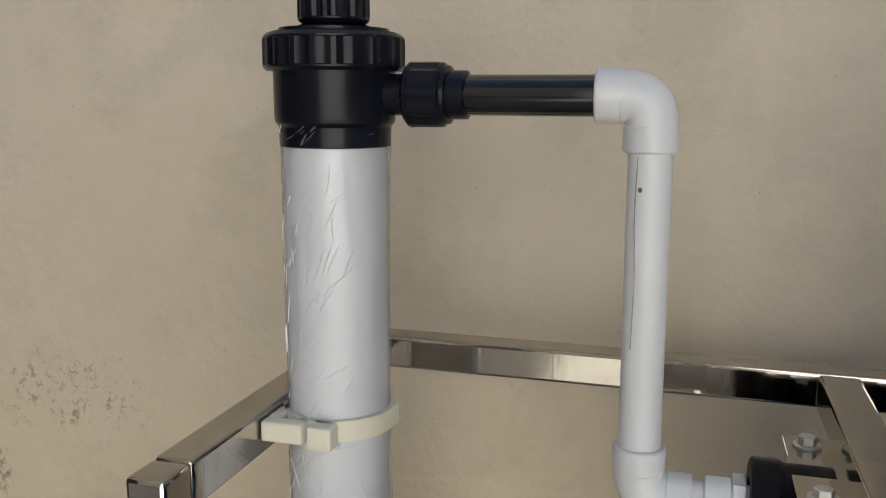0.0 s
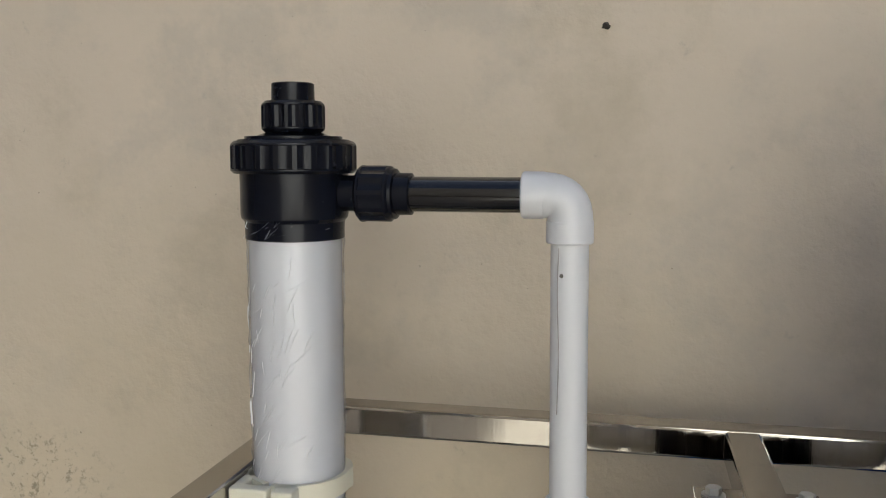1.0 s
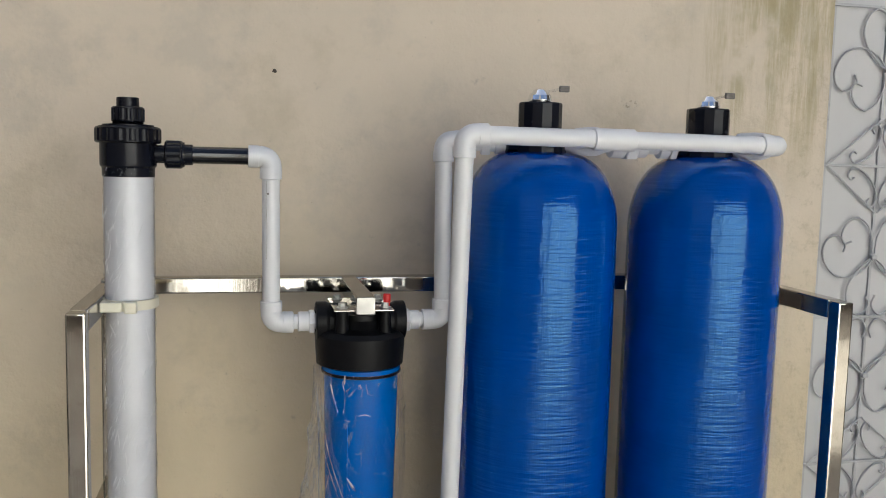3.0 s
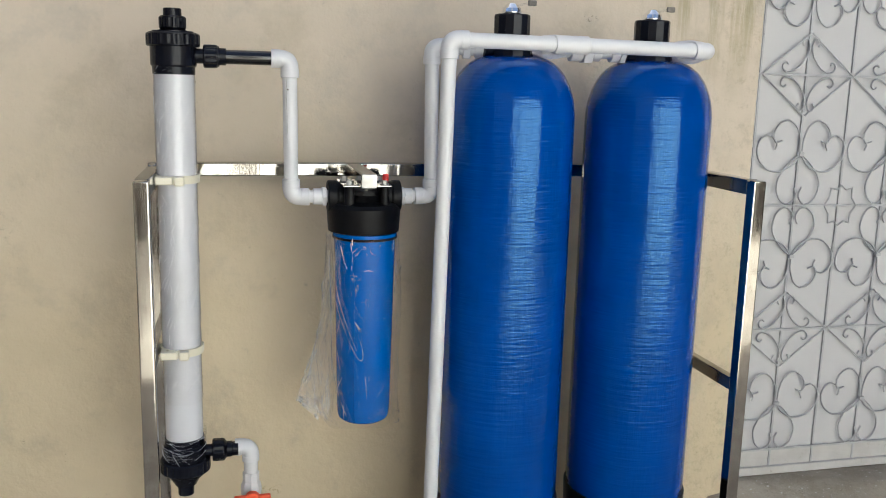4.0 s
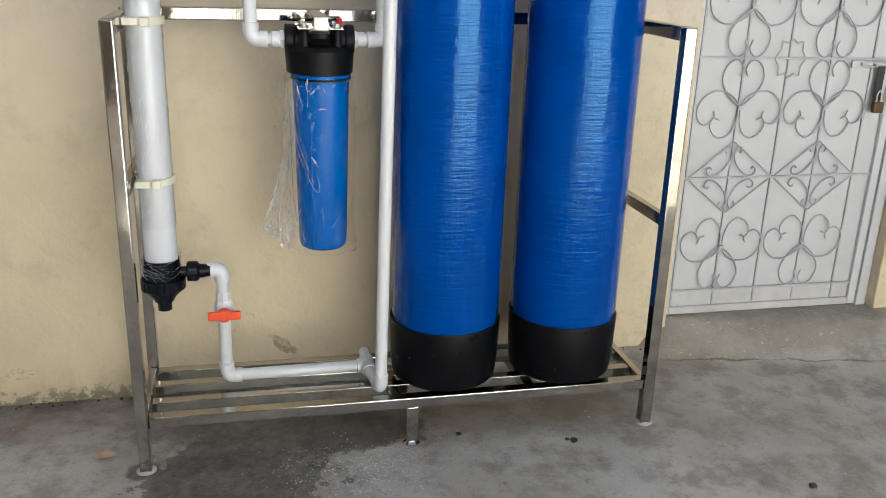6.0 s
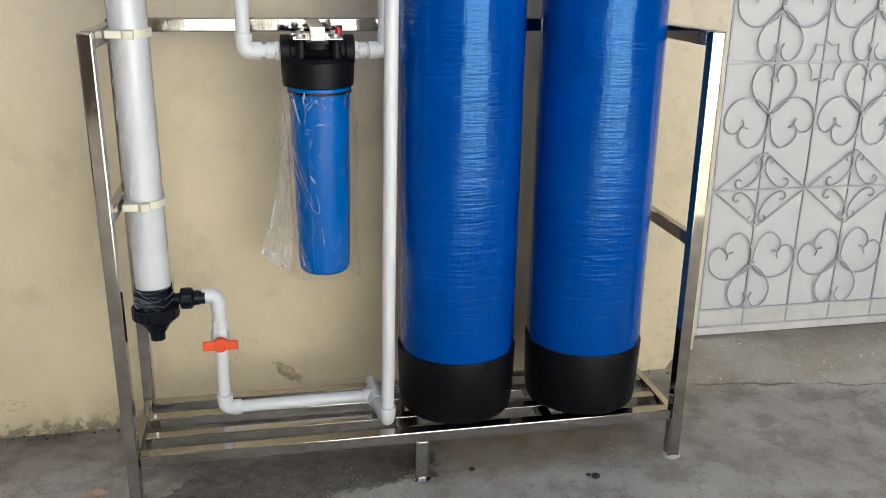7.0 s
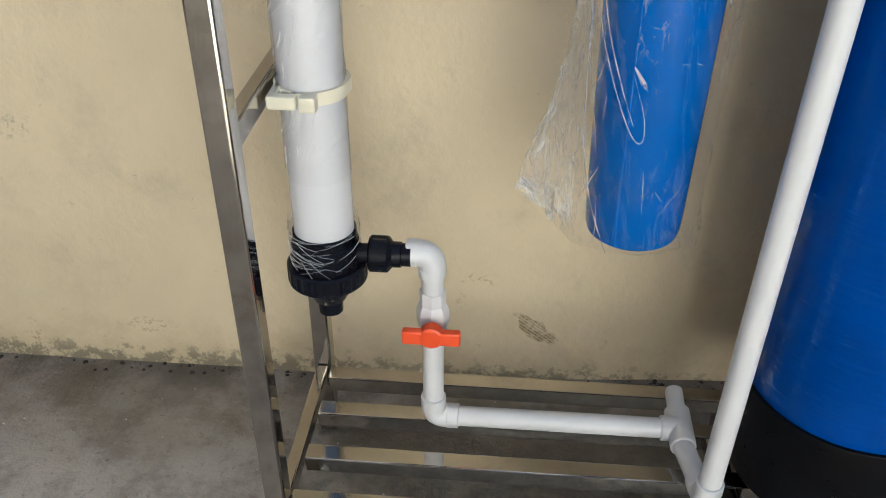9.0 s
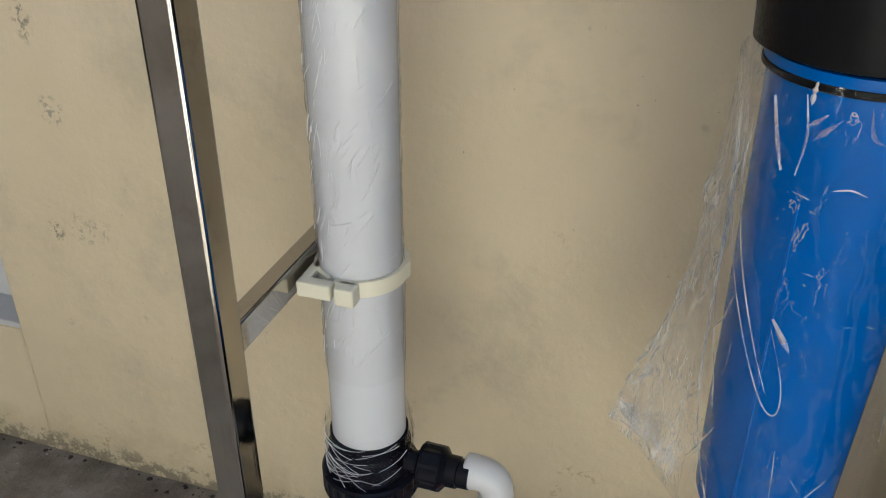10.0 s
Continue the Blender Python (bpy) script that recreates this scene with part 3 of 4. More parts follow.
    part("shackle", sweep(smooth_path([(2.412, yf - 0.026, 0.985), (2.412, yf - 0.026, 1.015), (2.421, yf - 0.026, 1.028), (2.430, yf - 0.026, 1.015), (2.430, yf - 0.026, 0.985)]), 0.0035, 8), M_ZINC, hasp)
    part("padlock", box(2.399, 2.442, yf - 0.038, yf - 0.018, 0.942, 0.985, 0.005), M_BRASS, hasp, "old brass padlock")


gate()

# ---- stainless stand ----
stand = thing("equipment_stand", "welded stainless steel tube stand holding the filters and tanks", "stand")
LX0, LX1, RX0, RX1 = -0.354, -0.319, 1.240, 1.277
FY0, FY1 = 0.543, 0.581
BY0, BY1 = 0.918, 0.956
TOP = 1.306


def leaning(x0, x1, y0, y1, z0, z1, dy, bevel=0.004):
    b = box(x0, x1, y0, y1, z0, z1, bevel)
    for v in b.verts:
        v.co.y += dy * (v.co.z - z0) / (z1 - z0)
    return b


def foot_plate(x, y):
    return lathe((x, y, ground_height(x, y) - 0.004), (0, 0, 1), [(0, 0.029), (0.006, 0.029), (0.008, 0.026), (0.012, 0.020)], 28)


for x0, x1 in ((LX0, LX1), (RX0, RX1)):
    p = part("front_post", box(x0, x1, FY0, FY1, 0.004, TOP, 0.004), M_STEEL, stand)
    part("foot_plate", foot_plate((x0 + x1) / 2, (FY0 + FY1) / 2), M_FOOT, p, "scuffed round foot plate")
    p = part("back_post", leaning(x0, x1, BY0, BY1, -0.02, TOP + 0.006, 0.028), M_STEEL, stand)
    part("top_side_rail", box(x0, x1, FY1 + 0.0005, BY0 + 0.027, TOP - 0.041, TOP + 0.001, 0.004), M_STEEL, stand)
    part("lower_side_rail", box(x0 + 0.006, x1 - 0.006, FY1 + 0.0005, BY0 + 0.002, 0.127, 0.163, 0.003), M_STEEL, stand)
part("side_brace", box(LX0 + 0.008, LX1 - 0.004, FY1 + 0.0005, BY0 + 0.016, 0.828, 0.866, 0.003), M_STEEL, stand)
part("side_brace", box(RX0 + 0.004, RX1 - 0.008, FY1 + 0.0005, BY0 + 0.015, 0.700, 0.738, 0.003), M_STEEL, stand)
part("back_rail", box(LX1 + 0.0005, RX0 - 0.0005, BY0 + 0.030, BY1 + 0.030, TOP - 0.030, TOP + 0.008, 0.004), M_STEEL, stand)
arm = part("filter_arm", box(0.186, 0.226, 0.650, BY0 + 0.0295, TOP - 0.030, TOP + 0.007, 0.003), M_STEEL, stand)
part("end_cap", box(0.187, 0.225, 0.6465, 0.6497, TOP - 0.029, TOP + 0.006, 0.001), M_ZINC, arm, "pitted weld-closed tube end")
part("front_rail", box(LX1 + 0.0005, RX0 - 0.0005, FY0 + 0.008, FY1 + 0.008, 0.143, 0.178, 0.003), M_STEEL, stand)
part("rear_rail", box(LX1 + 0.0005, RX0 - 0.0005, 0.882, 0.917, 0.130, 0.165, 0.003), M_STEEL, stand)
for y0, y1 in ((0.670, 0.706), (0.783, 0.819)):
    part("slat", box(LX1 + 0.0005, RX0 - 0.0005, y0, y1, 0.131, 0.1645, 0.003), M_STEEL, stand)
for x0 in (0.405, 0.845):
    part("cross_slat", box(x0, x0 + 0.034, FY1 + 0.0085, 0.6695, 0.131, 0.164, 0.003), M_STEEL, stand)
    part("cross_slat", box(x0, x0 + 0.034, 0.7065, 0.7825, 0.131, 0.164, 0.003), M_STEEL, stand)
p = part("middle_leg", box(0.447, 0.486, 0.556, 0.588, 0.004, 0.1425, 0.003), M_STEEL, stand)
part("foot_plate", foot_plate(0.4665, 0.572), M_STEEL, p)
p = part("middle_leg", box(0.447, 0.486, 0.884, 0.915, -0.02, 0.1295, 0.003), M_STEEL, stand)

# ---- membrane module ----
UX, UY = -0.268, 0.762
uf = thing("membrane_module", "upright white ultrafiltration tube with black end fittings and film wrap", "water filter")
UR = 0.0480
part("tube", lathe((UX, UY, 0.575), (0, 0, 1), [(0, UR), (0.98, UR)], 64), M_TUBE, uf)
head = part("upper_head", lathe((UX, UY, 1.548), (0, 0, 1), [(0, 0.0495), (0.001, 0.0512), (0.018, 0.0515), (0.022, 0.0548), (0.026, 0.0555), (0.072, 0.0557), (0.074, 0.050), (0.105, 0.050)], 64), M_BLACK, uf)
part("lock_ring", ribbed((UX, UY, 1.6155), (0, 0, 1), 0.033, 0.0645, 22, 0.002), M_BLACK, head)
part("lock_ring_lid", lathe((UX, UY, 1.6483), (0, 0, 1), [(0, 0.058), (0.0015, 0.057), (0.0025, 0.045), (0.0095, 0.027)], 48), M_BLACK, head)
part("vent_nut", ribbed((UX, UY, 1.6575), (0, 0, 1), 0.0315, 0.0325, 14, 0.002), M_BLACK, head)
part("vent_socket", lathe((UX, UY, 1.6885), (0, 0, 1), [(0, 0.0215), (0.001, 0.0222), (0.018, 0.0218), (0.019, 0.020), (0.019, 0.016), (0.006, 0.0155)], 36), M_BLACK, head)
part("side_port", lathe((UX + 0.050, UY, 1.595), (1, 0, 0), [(0, 0.0185), (0.030, 0.0185)], 32), M_BLACK, head)
un = part("union_nut", ribbed((-0.197, UY, 1.595), (1, 0, 0), 0.036, 0.0290, 10, 0.002), M_BLACK, head)
part("union_tail", lathe((-0.1625, UY, 1.595), (1, 0, 0), [(0, 0.026), (0.004, 0.0255), (0.005, 0.0215), (0.020, 0.0212), (0.021, 0.019)], 36), M_BLACK, un)
low = part("lower_head", lathe((UX, UY, 0.599), (0, 0, -1), [(0, 0.0495), (0.001, 0.0512), (0.02, 0.0515), (0.024, 0.0545), (0.066, 0.0545), (0.10, 0.04)], 64), M_BLACK, uf)
part("lock_ring", ribbed((UX, UY, 0.538), (0, 0, -1), 0.036, 0.0655, 22, 0.002), M_BLACK, low)
part("drain_spout", lathe((UX, UY, 0.504), (0, 0, -1), [(0, 0.060), (0.004, 0.058), (0.024, 0.038), (0.042, 0.028), (0.044, 0.0215), (0.070, 0.0205), (0.071, 0.017)], 40), M_BLACK, low)
part("side_port", lathe((UX + 0.048, UY, 0.553), (1, 0, 0), [(0, 0.0165), (0.034, 0.0165)], 28), M_BLACK, low)
un = part("union_nut", ribbed((-0.197, UY, 0.553), (1, 0, 0), 0.034, 0.0305, 10, 0.002), M_BLACK, low)
part("union_tail", lathe((-0.163, UY, 0.553), (1, 0, 0), [(0, 0.026), (0.004, 0.0215), (0.018, 0.0212), (0.019, 0.019), (0.034, 0.0188)], 36), M_BLACK, un)


def crease(q):
    """Sharp ridges: 0 on the flat, up to 1 on a fold."""
    a = 1 - abs(noise.noise(q)) * 2.2
    c = 1 - abs(noise.noise(q * 2.3 + Vector((7, 3, 1)))) * 2.2
    return max(0, a) ** 5 + 0.5 * max(0, c) ** 5


def film_sleeve(z0, z1, r, amp, seed, seg=120, rows=150):
    b = bmesh.new()
    rings = []
    for j in range(rows + 1):
        z = z0 + (z1 - z0) * j / rows
        ring = []
        for i in range(seg):
            a = 2 * math.pi * i / seg
            q = Vector((math.cos(a) * 2.4 + seed, math.sin(a) * 2.4, z * 11 + math.cos(a) * 2.5))
            w = crease(q)
            ring.append(b.verts.new((UX + math.cos(a) * (r + amp * w), UY + math.sin(a) * (r + amp * w), z)))
        rings.append(ring)
    for a, c in zip(rings, rings[1:]):
        for i in range(seg):
            j = (i + 1) % seg
            b.faces.new((a[i], a[j], c[j], c[i]))
    return b


part("film_wrap", film_sleeve(0.700, 1.585, UR + 0.0008, 0.0022, 0.0), M_WRAP, uf, "crinkled clear film wrap", 60)
part("film_band", film_sleeve(0.535, 0.620, 0.0555, 0.0040, 5.0, 120, 40), M_BANDFILM, uf, "bunched clear film", 60)


def creases(name, count, z0, z1, r, len0, len1, wid, seed, spread, lean):
    """Small white strips that paint glints of the film's creases, scattered over the tube."""
    rnd = random.Random(seed)
    b = bmesh.new()
    for i in range(count):
        a0, zc = radians(rnd.gauss(-104, spread)), rnd.uniform(z0, z1)
        ln, tilt = rnd.uniform(len0, len1), rnd.gauss(lean, 0.35)
        bow = rnd.uniform(-0.25, 0.25)
        rows = []
        for k in range(6):
            t = k / 5 - 0.5
            a = a0 + (t * ln * math.sin(tilt) + bow * ln * (0.25 - t * t)) / r
            z = zc + t * ln * math.cos(tilt)
            w = wid * rnd.uniform(0.5, 1.2) * (1 - abs(2 * t) ** 2 * 0.85)
            rows.append([b.verts.new((UX + math.cos(a + q * w / r) * (r + h), UY + math.sin(a + q * w / r) * (r + h), z + q * w * 0.3)) for q, h in ((-0.5, 0), (0, 0.0008), (0.5, 0))])
        for p0, p1 in zip(rows, rows[1:]):
            for k in range(2):
                b.faces.new((p0[k], p0[k + 1], p1[k + 1], p1[k]))
    tagged(part(name, b, M_CREASE_GLINT, uf, "", 0), "white strips painted as glints on the clear film", kind="stuff")


creases("film_glint", 230, 0.74, 1.53, UR + 0.0022, 0.006, 0.034, 0.0008, 3, 30, 0.45)
creases("band_glint", 32, 0.548, 0.606, 0.0586, 0.020, 0.060, 0.0003, 8, 38, 1.50)
creases("neck_glint", 16, 1.550, 1.570, 0.0526, 0.003, 0.012, 0.0004, 5, 26, 1.1)


def clamp(z):
    c = thing("pipe_clamp", "ivory plastic pipe clamp holding the white tube", "pipe clamp", "tube clamps")
    ro, h = 0.0542, 0.020
    b = bmesh.new()
    n = 44
    # ring with a gap at the front
    loops = []
    for i in range(n + 1):
        a = radians(-100) + radians(352) * i / n
        ca, sa = math.cos(a), math.sin(a)
        ro_i = ro + 0.003 * (math.sin(a * 3) > 0.5)
        loops.append([b.verts.new((UX + ca * q, UY + sa * q, zz)) for q, zz in ((UR + 0.001, z - h / 2), (ro_i, z - h / 2), (ro_i, z + h / 2), (UR + 0.001, z + h / 2))])
    for p0, p1 in zip(loops, loops[1:]):
        for k in range(4):
            b.faces.new((p0[k], p1[k], p1[(k + 1) % 4], p0[(k + 1) % 4]))
    b.faces.new(loops[0])
    b.faces.new(loops[-1][::-1])
    bmesh.ops.recalc_face_normals(b, faces=b.faces[:])
    part("ring", b, M_CLAMP, c)
    part("lug", box(UX - 0.004, UX + 0.020, UY - 0.071, UY - 0.050, z - h / 2 - 0.003, z + h / 2, 0.003), M_CLAMP, c)
    part("arm", merge(box(LX1 + 0.001, UX - 0.008, UY - 0.070, UY - 0.054, z - h / 2, z + h / 2, 0.003), box(LX1 + 0.001, LX1 + 0.014, UY - 0.0555, UY + 0.055, z - h / 2, z + h / 2, 0.003)), M_CLAMP, c)


clamp(1.290)
clamp(0.842)

# ---- pipe from the module's head to the cartridge filter ----
PZ = 1.595
run = thing("inlet_pipe", "black pipe and white plastic pipe joining tube and cartridge filter", "pipe")
part("black_pipe", pipe((-0.150, UY, PZ), (-0.020, UY, PZ), 0.0178), M_BLACKPIPE, run, "glossy black pipe")
part("elbow", elbow((0.016, UY + 0.004, PZ), (-1, 0, 0), (0, 0, -1)), M_PVC, run)
p = part("pipe", pipe((0.016, UY + 0.004, 1.556), (0.018, UY + 0.006, 1.268)), M_PVC, run)
part("elbow", elbow((0.018, UY + 0.006, 1.241), (0, 0, 1), (1, 0, 0)), M_PVC, run)
part("nipple", pipe((0.060, UY + 0.008, 1.241), (0.116, 0.774, 1.241), 0.0165), M_PVC, run)
part("bush", merge(collar((0.075, 0.773, 1.241), (1, 0, 0), 0.024, 0.0215), hexnut((0.0985, 0.773, 1.241), (1, 0, 0), 0.012, 0.0265)), M_PVC, run)
for pts in ([(0.008, 1.545), (0.007, 1.50), (0.009, 1.44), (0.008, 1.38)],):
    part("ink_line", sweep(smooth_path([(x - 0.001, UY + 0.004 - 0.0163, z) for x, z in pts], 5), 0.0006, 5), M_SCRATCH, p, "grey scratch")
part("smudge", lathe((0.010, UY + 0.004 - 0.0175, 1.518), (0, -1, 0), [(0, 0.0022), (0.0008, 0.0014)], 9), M_SMUDGE, p, "dark smudge")

# ---- cartridge filter ----
CX, CY = 0.211, 0.774
filt = thing("cartridge_filter", "big blue cartridge filter housing with black cap", "water filter")
cap = part("cap", lathe((CX, CY, 1.148), (0, 0, 1), [(0, 0.090), (0.002, 0.0955), (0.050, 0.0985), (0.066, 0.0975), (0.076, 0.090), (0.084, 0.066), (0.100, 0.052), (0.112, 0.050)], 72), M_CAP, filt)
for s in (1, -1):
    part("port", lathe((CX + s * 0.030, CY, 1.241), (s, 0, 0), [(0, 0.040), (0.040, 0.040), (0.046, 0.043), (0.066, 0.043), (0.068, 0.040), (0.068, 0.024), (0.058, 0.022)], 40), M_CAP, cap)
    for q in (-0.056, 0.056):
        part("boss", lathe((CX + s * 0.046, CY + q, 1.212), (0, 0, 1), [(0, 0.015), (0.062, 0.013), (0.063, 0.011)], 20), M_CAP, cap)
plate = part("bracket_plate", box(CX - 0.066, CX + 0.062, CY - 0.085, CY + 0.080, 1.2755, 1.2790, 0.0012), M_STEEL, filt)
for sx in (1, -1):
    for sy in (1, -1):
        bp = (CX + sx * 0.046, CY + sy * 0.056)
        bolt = part("bolt", merge(lathe((*bp, 1.2792), (0, 0, 1), [(0, 0.0125), (0.002, 0.0125)], 24), hexnut((*bp, 1.2812), (0, 0, 1), 0.008, 0.0085)), M_ZINC, plate, "", 25)
part("relief_button", merge(lathe((CX + 0.057, CY - 0.010, 1.262), (0, 0, 1), [(0, 0.007), (0.022, 0.007)], 20), lathe((CX + 0.057, CY - 0.010, 1.284), (0, 0, 1), [(0, 0.0075), (0.001, 0.0085), (0.016, 0.0085), (0.018, 0.007)], 20)), M_RED, cap, "red relief button")
bowl = part("bowl", lathe((CX + 0.002, CY - 0.012, 1.1475), (0, 0, -1), [(0, 0.086), (0.010, 0.086), (0.012, 0.082), (0.10, 0.0800), (0.48, 0.0730), (0.508, 0.0715), (0.520, 0.068), (0.526, 0.060), (0.527, 0.02)], 64), M_BOWL, filt)
part("gasket", lathe((CX + 0.002, CY - 0.012, 1.1385), (0, 0, -1), [(0, 0.0862), (0.001, 0.0874), (0.006, 0.0874), (0.007, 0.0862)], 64), M_CAP, bowl, "black sealing ring")
for a in (-118, 20, 160):
    ca, sa = math.cos(radians(a)), math.sin(radians(a))
    part("rib", sweep([(CX + 0.002 + ca * r, CY - 0.012 + sa * r, z) for r, z in ((0.0795, 1.03), (0.0745, 0.80), (0.0722, 0.667), (0.068, 0.632))], [0.0012, 0.0018, 0.003, 0.005], 8), M_BOWL, bowl)


# ---- plastic bag round the bowl ----
def bag_point(a, t, lift=0.0):
    """A place on the bag: a is the angle round the bowl, t runs from its mouth to its foot."""
    ca, sa = math.cos(a), math.sin(a)
    z = 1.142 - t * 0.548
    rb = 0.0925 - 0.013 * t
    flap = max(0, -ca) ** 3 * (0.012 + 0.085 * t * t)
    right = max(0, ca) ** 3 * 0.020 * t
    q = Vector((ca * 2.0 + z * 3, sa * 2.0, z * 4.0))
    w = noise.noise(q * 1.2) * 0.003 + crease(q * 0.8) * 0.0045 + crease(q * 1.9 + Vector((4, 1, 0))) * 0.0022
    w = max(-0.001, w * (0.5 + min(0.7, 3 * t))) + lift
    x = CX + 0.002 + ca * (rb + w + flap + right)
    y = CY - 0.012 + sa * (rb + w) + 0.06 * max(0, -ca) ** 3 * t
    if t > 0.93:
        k = (t - 0.93) / 0.07
        y = y * (1 - 0.55 * k) + (CY + 0.01) * 0.55 * k
        z += 0.010 * k * noise.noise((ca * 3, sa * 3, 2))
    if ca < -0.75:
        z += 0.070 * ((-ca - 0.75) / 0.25) * t * t
    return Vector((x, y, z))


def bag():
    b = bmesh.new()
    rows, seg = 130, 170
    rings = [[b.verts.new(bag_point(2 * math.pi * i / seg, j / rows)) for i in range(seg)] for j in range(rows + 1)]
    for a, c in zip(rings, rings[1:]):
        for i in range(seg):
            j = (i + 1) % seg
            b.faces.new((a[i], a[j], c[j], c[i]))
    return b


def crinkles(count, angles, spans, length, width, lean, seed):
    """Short white strips with pointed ends, painted as glints of folds, lying on the bag."""
    rnd = random.Random(seed)
    b = bmesh.new()
    for _ in range(count):
        a0, t0 = radians(rnd.uniform(*angles)), rnd.uniform(*spans)
        ln, tilt, wid = rnd.uniform(*length), rnd.gauss(lean, 0.30), rnd.uniform(*width)
        bow, kink = rnd.uniform(-0.08, 0.08), rnd.uniform(-0.12, 0.12)
        n = 9
        rows = []
        for k in range(n + 1):
            u = k / n - 0.5
            side = u * ln * math.sin(tilt) + bow * ln * (0.25 - u * u) + kink * ln * max(0, u)
            a, t = a0 + side / 0.095, t0 + u * ln * math.cos(tilt) / 0.548
            w = wid * (1 - abs(2 * u) ** 2 * 0.95) * rnd.uniform(0.45, 1.25)
            rows.append([b.verts.new(bag_point(a + q * w * math.cos(tilt) / 0.095, min(1, max(0, t - q * w * math.sin(tilt) / 0.548)), h)) for q, h in ((-0.5, 0.0012), (0, 0.0012 + w * 0.5), (0.5, 0.0012))])
        for p, q in zip(rows, rows[1:]):
            for k in range(2):
                b.faces.new((p[k], p[k + 1], q[k + 1], q[k]))
    return b


bag_thing = thing("plastic_bag", "crumpled clear plastic bag over the blue filter bowl", "plastic bag")
part("film", bag(), M_BAG, bag_thing, "", 60)


def fold(points, width, lift=0.0065):
    """A white strip painted as a crease's glint: points are (angle round the bowl, height)."""
    b = bmesh.new()
    line = smooth_path([(a, 0, z) for a, z in points], 8)
    pairs = []
    n = len(line) - 1
    for i, q in enumerate(line):
        d = (line[min(i + 1, n)] - line[max(i - 1, 0)])
        tx, tz = d.x * 0.0013, d.z
        ln = math.hypot(tx, tz) or 1
        w = width * (0.25 + 0.75 * math.sin(math.pi * i / n)) * (0.7 + 0.6 * abs(noise.noise((q.x * 0.2, q.z * 40, width * 900))))
        row = []
        for k, up in ((-0.5, 0), (0, 1), (0.5, 0)):
            a = radians(q.x) + k * w * (tz / ln) / 0.08
            z = q.z - k * w * tx / ln
            r = 0.0885 - 0.013 * (1.142 - z) / 0.56 + lift + up * width * 0.35
            row.append(b.verts.new((CX + 0.002 + math.cos(a) * r, CY - 0.012 + math.sin(a) * r, z)))
        pairs.append(row)
    for p, q in zip(pairs, pairs[1:]):
        for k in range(2):
            b.faces.new((p[k], p[k + 1], q[k + 1], q[k]))
    return b


# white strips set where the bag's folds catch the light
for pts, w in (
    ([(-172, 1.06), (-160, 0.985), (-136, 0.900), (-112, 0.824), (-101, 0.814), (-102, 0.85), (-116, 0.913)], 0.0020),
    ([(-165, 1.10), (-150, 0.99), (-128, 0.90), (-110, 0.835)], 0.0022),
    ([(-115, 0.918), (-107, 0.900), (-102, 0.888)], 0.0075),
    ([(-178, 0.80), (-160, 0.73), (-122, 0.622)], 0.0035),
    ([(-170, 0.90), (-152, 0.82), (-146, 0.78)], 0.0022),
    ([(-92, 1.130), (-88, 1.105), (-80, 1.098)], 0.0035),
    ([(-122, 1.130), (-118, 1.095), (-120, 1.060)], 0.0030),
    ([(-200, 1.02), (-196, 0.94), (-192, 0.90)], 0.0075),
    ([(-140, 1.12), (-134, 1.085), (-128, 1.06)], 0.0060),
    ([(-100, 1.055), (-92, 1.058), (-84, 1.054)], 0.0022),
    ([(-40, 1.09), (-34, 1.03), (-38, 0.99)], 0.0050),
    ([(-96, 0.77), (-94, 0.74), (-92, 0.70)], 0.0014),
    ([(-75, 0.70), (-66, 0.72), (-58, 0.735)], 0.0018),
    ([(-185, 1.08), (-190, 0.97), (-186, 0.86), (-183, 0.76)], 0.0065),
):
    part("fold", fold(pts, w), M_FOLD_GLINT, bag_thing, "", 0)
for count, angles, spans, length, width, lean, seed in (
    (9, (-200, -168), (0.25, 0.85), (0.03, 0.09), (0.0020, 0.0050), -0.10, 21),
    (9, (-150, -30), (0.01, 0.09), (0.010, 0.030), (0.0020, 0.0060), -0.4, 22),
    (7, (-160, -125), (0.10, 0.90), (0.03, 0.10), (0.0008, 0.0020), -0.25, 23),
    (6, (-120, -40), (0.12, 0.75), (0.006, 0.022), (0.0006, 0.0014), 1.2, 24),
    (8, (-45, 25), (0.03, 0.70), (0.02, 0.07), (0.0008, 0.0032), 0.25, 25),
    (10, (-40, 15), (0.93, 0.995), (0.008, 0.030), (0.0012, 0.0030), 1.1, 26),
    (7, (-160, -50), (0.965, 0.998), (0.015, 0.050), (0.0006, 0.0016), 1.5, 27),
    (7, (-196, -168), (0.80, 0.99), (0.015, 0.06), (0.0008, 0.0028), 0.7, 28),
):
    tagged(part("crinkle_glint", crinkles(count, angles, spans, length, width, lean, seed), M_CRINKLE_GLINT, bag_thing, "white strips painted as glints along film crinkles", 0), kind="stuff")
# the bag's bunched corner
tip = bmesh.new()
grid = []
for i in range(13):
    row = []
    for k in range(9):
        u, v = i / 12, k / 8
        x = 0.040 + 0.055 * u
        z = 0.655 - 0.030 * u + (v - 0.5) * 0.050 * (0.35 + 0.9 * u)
        row.append(tip.verts.new((x, 0.838 - 0.02 * u + 0.010 * noise.noise((u * 5, v * 6, 3)) + 0.006 * crease(Vector((u * 3, v * 4, 1))), z)))
    grid.append(row)
for p, q in zip(grid, grid[1:]):
    for k in range(8):
        tip.faces.new((p[k], p[k + 1], q[k + 1], q[k]))
part("corner", tip, M_TIP, bag_thing, "", 0)
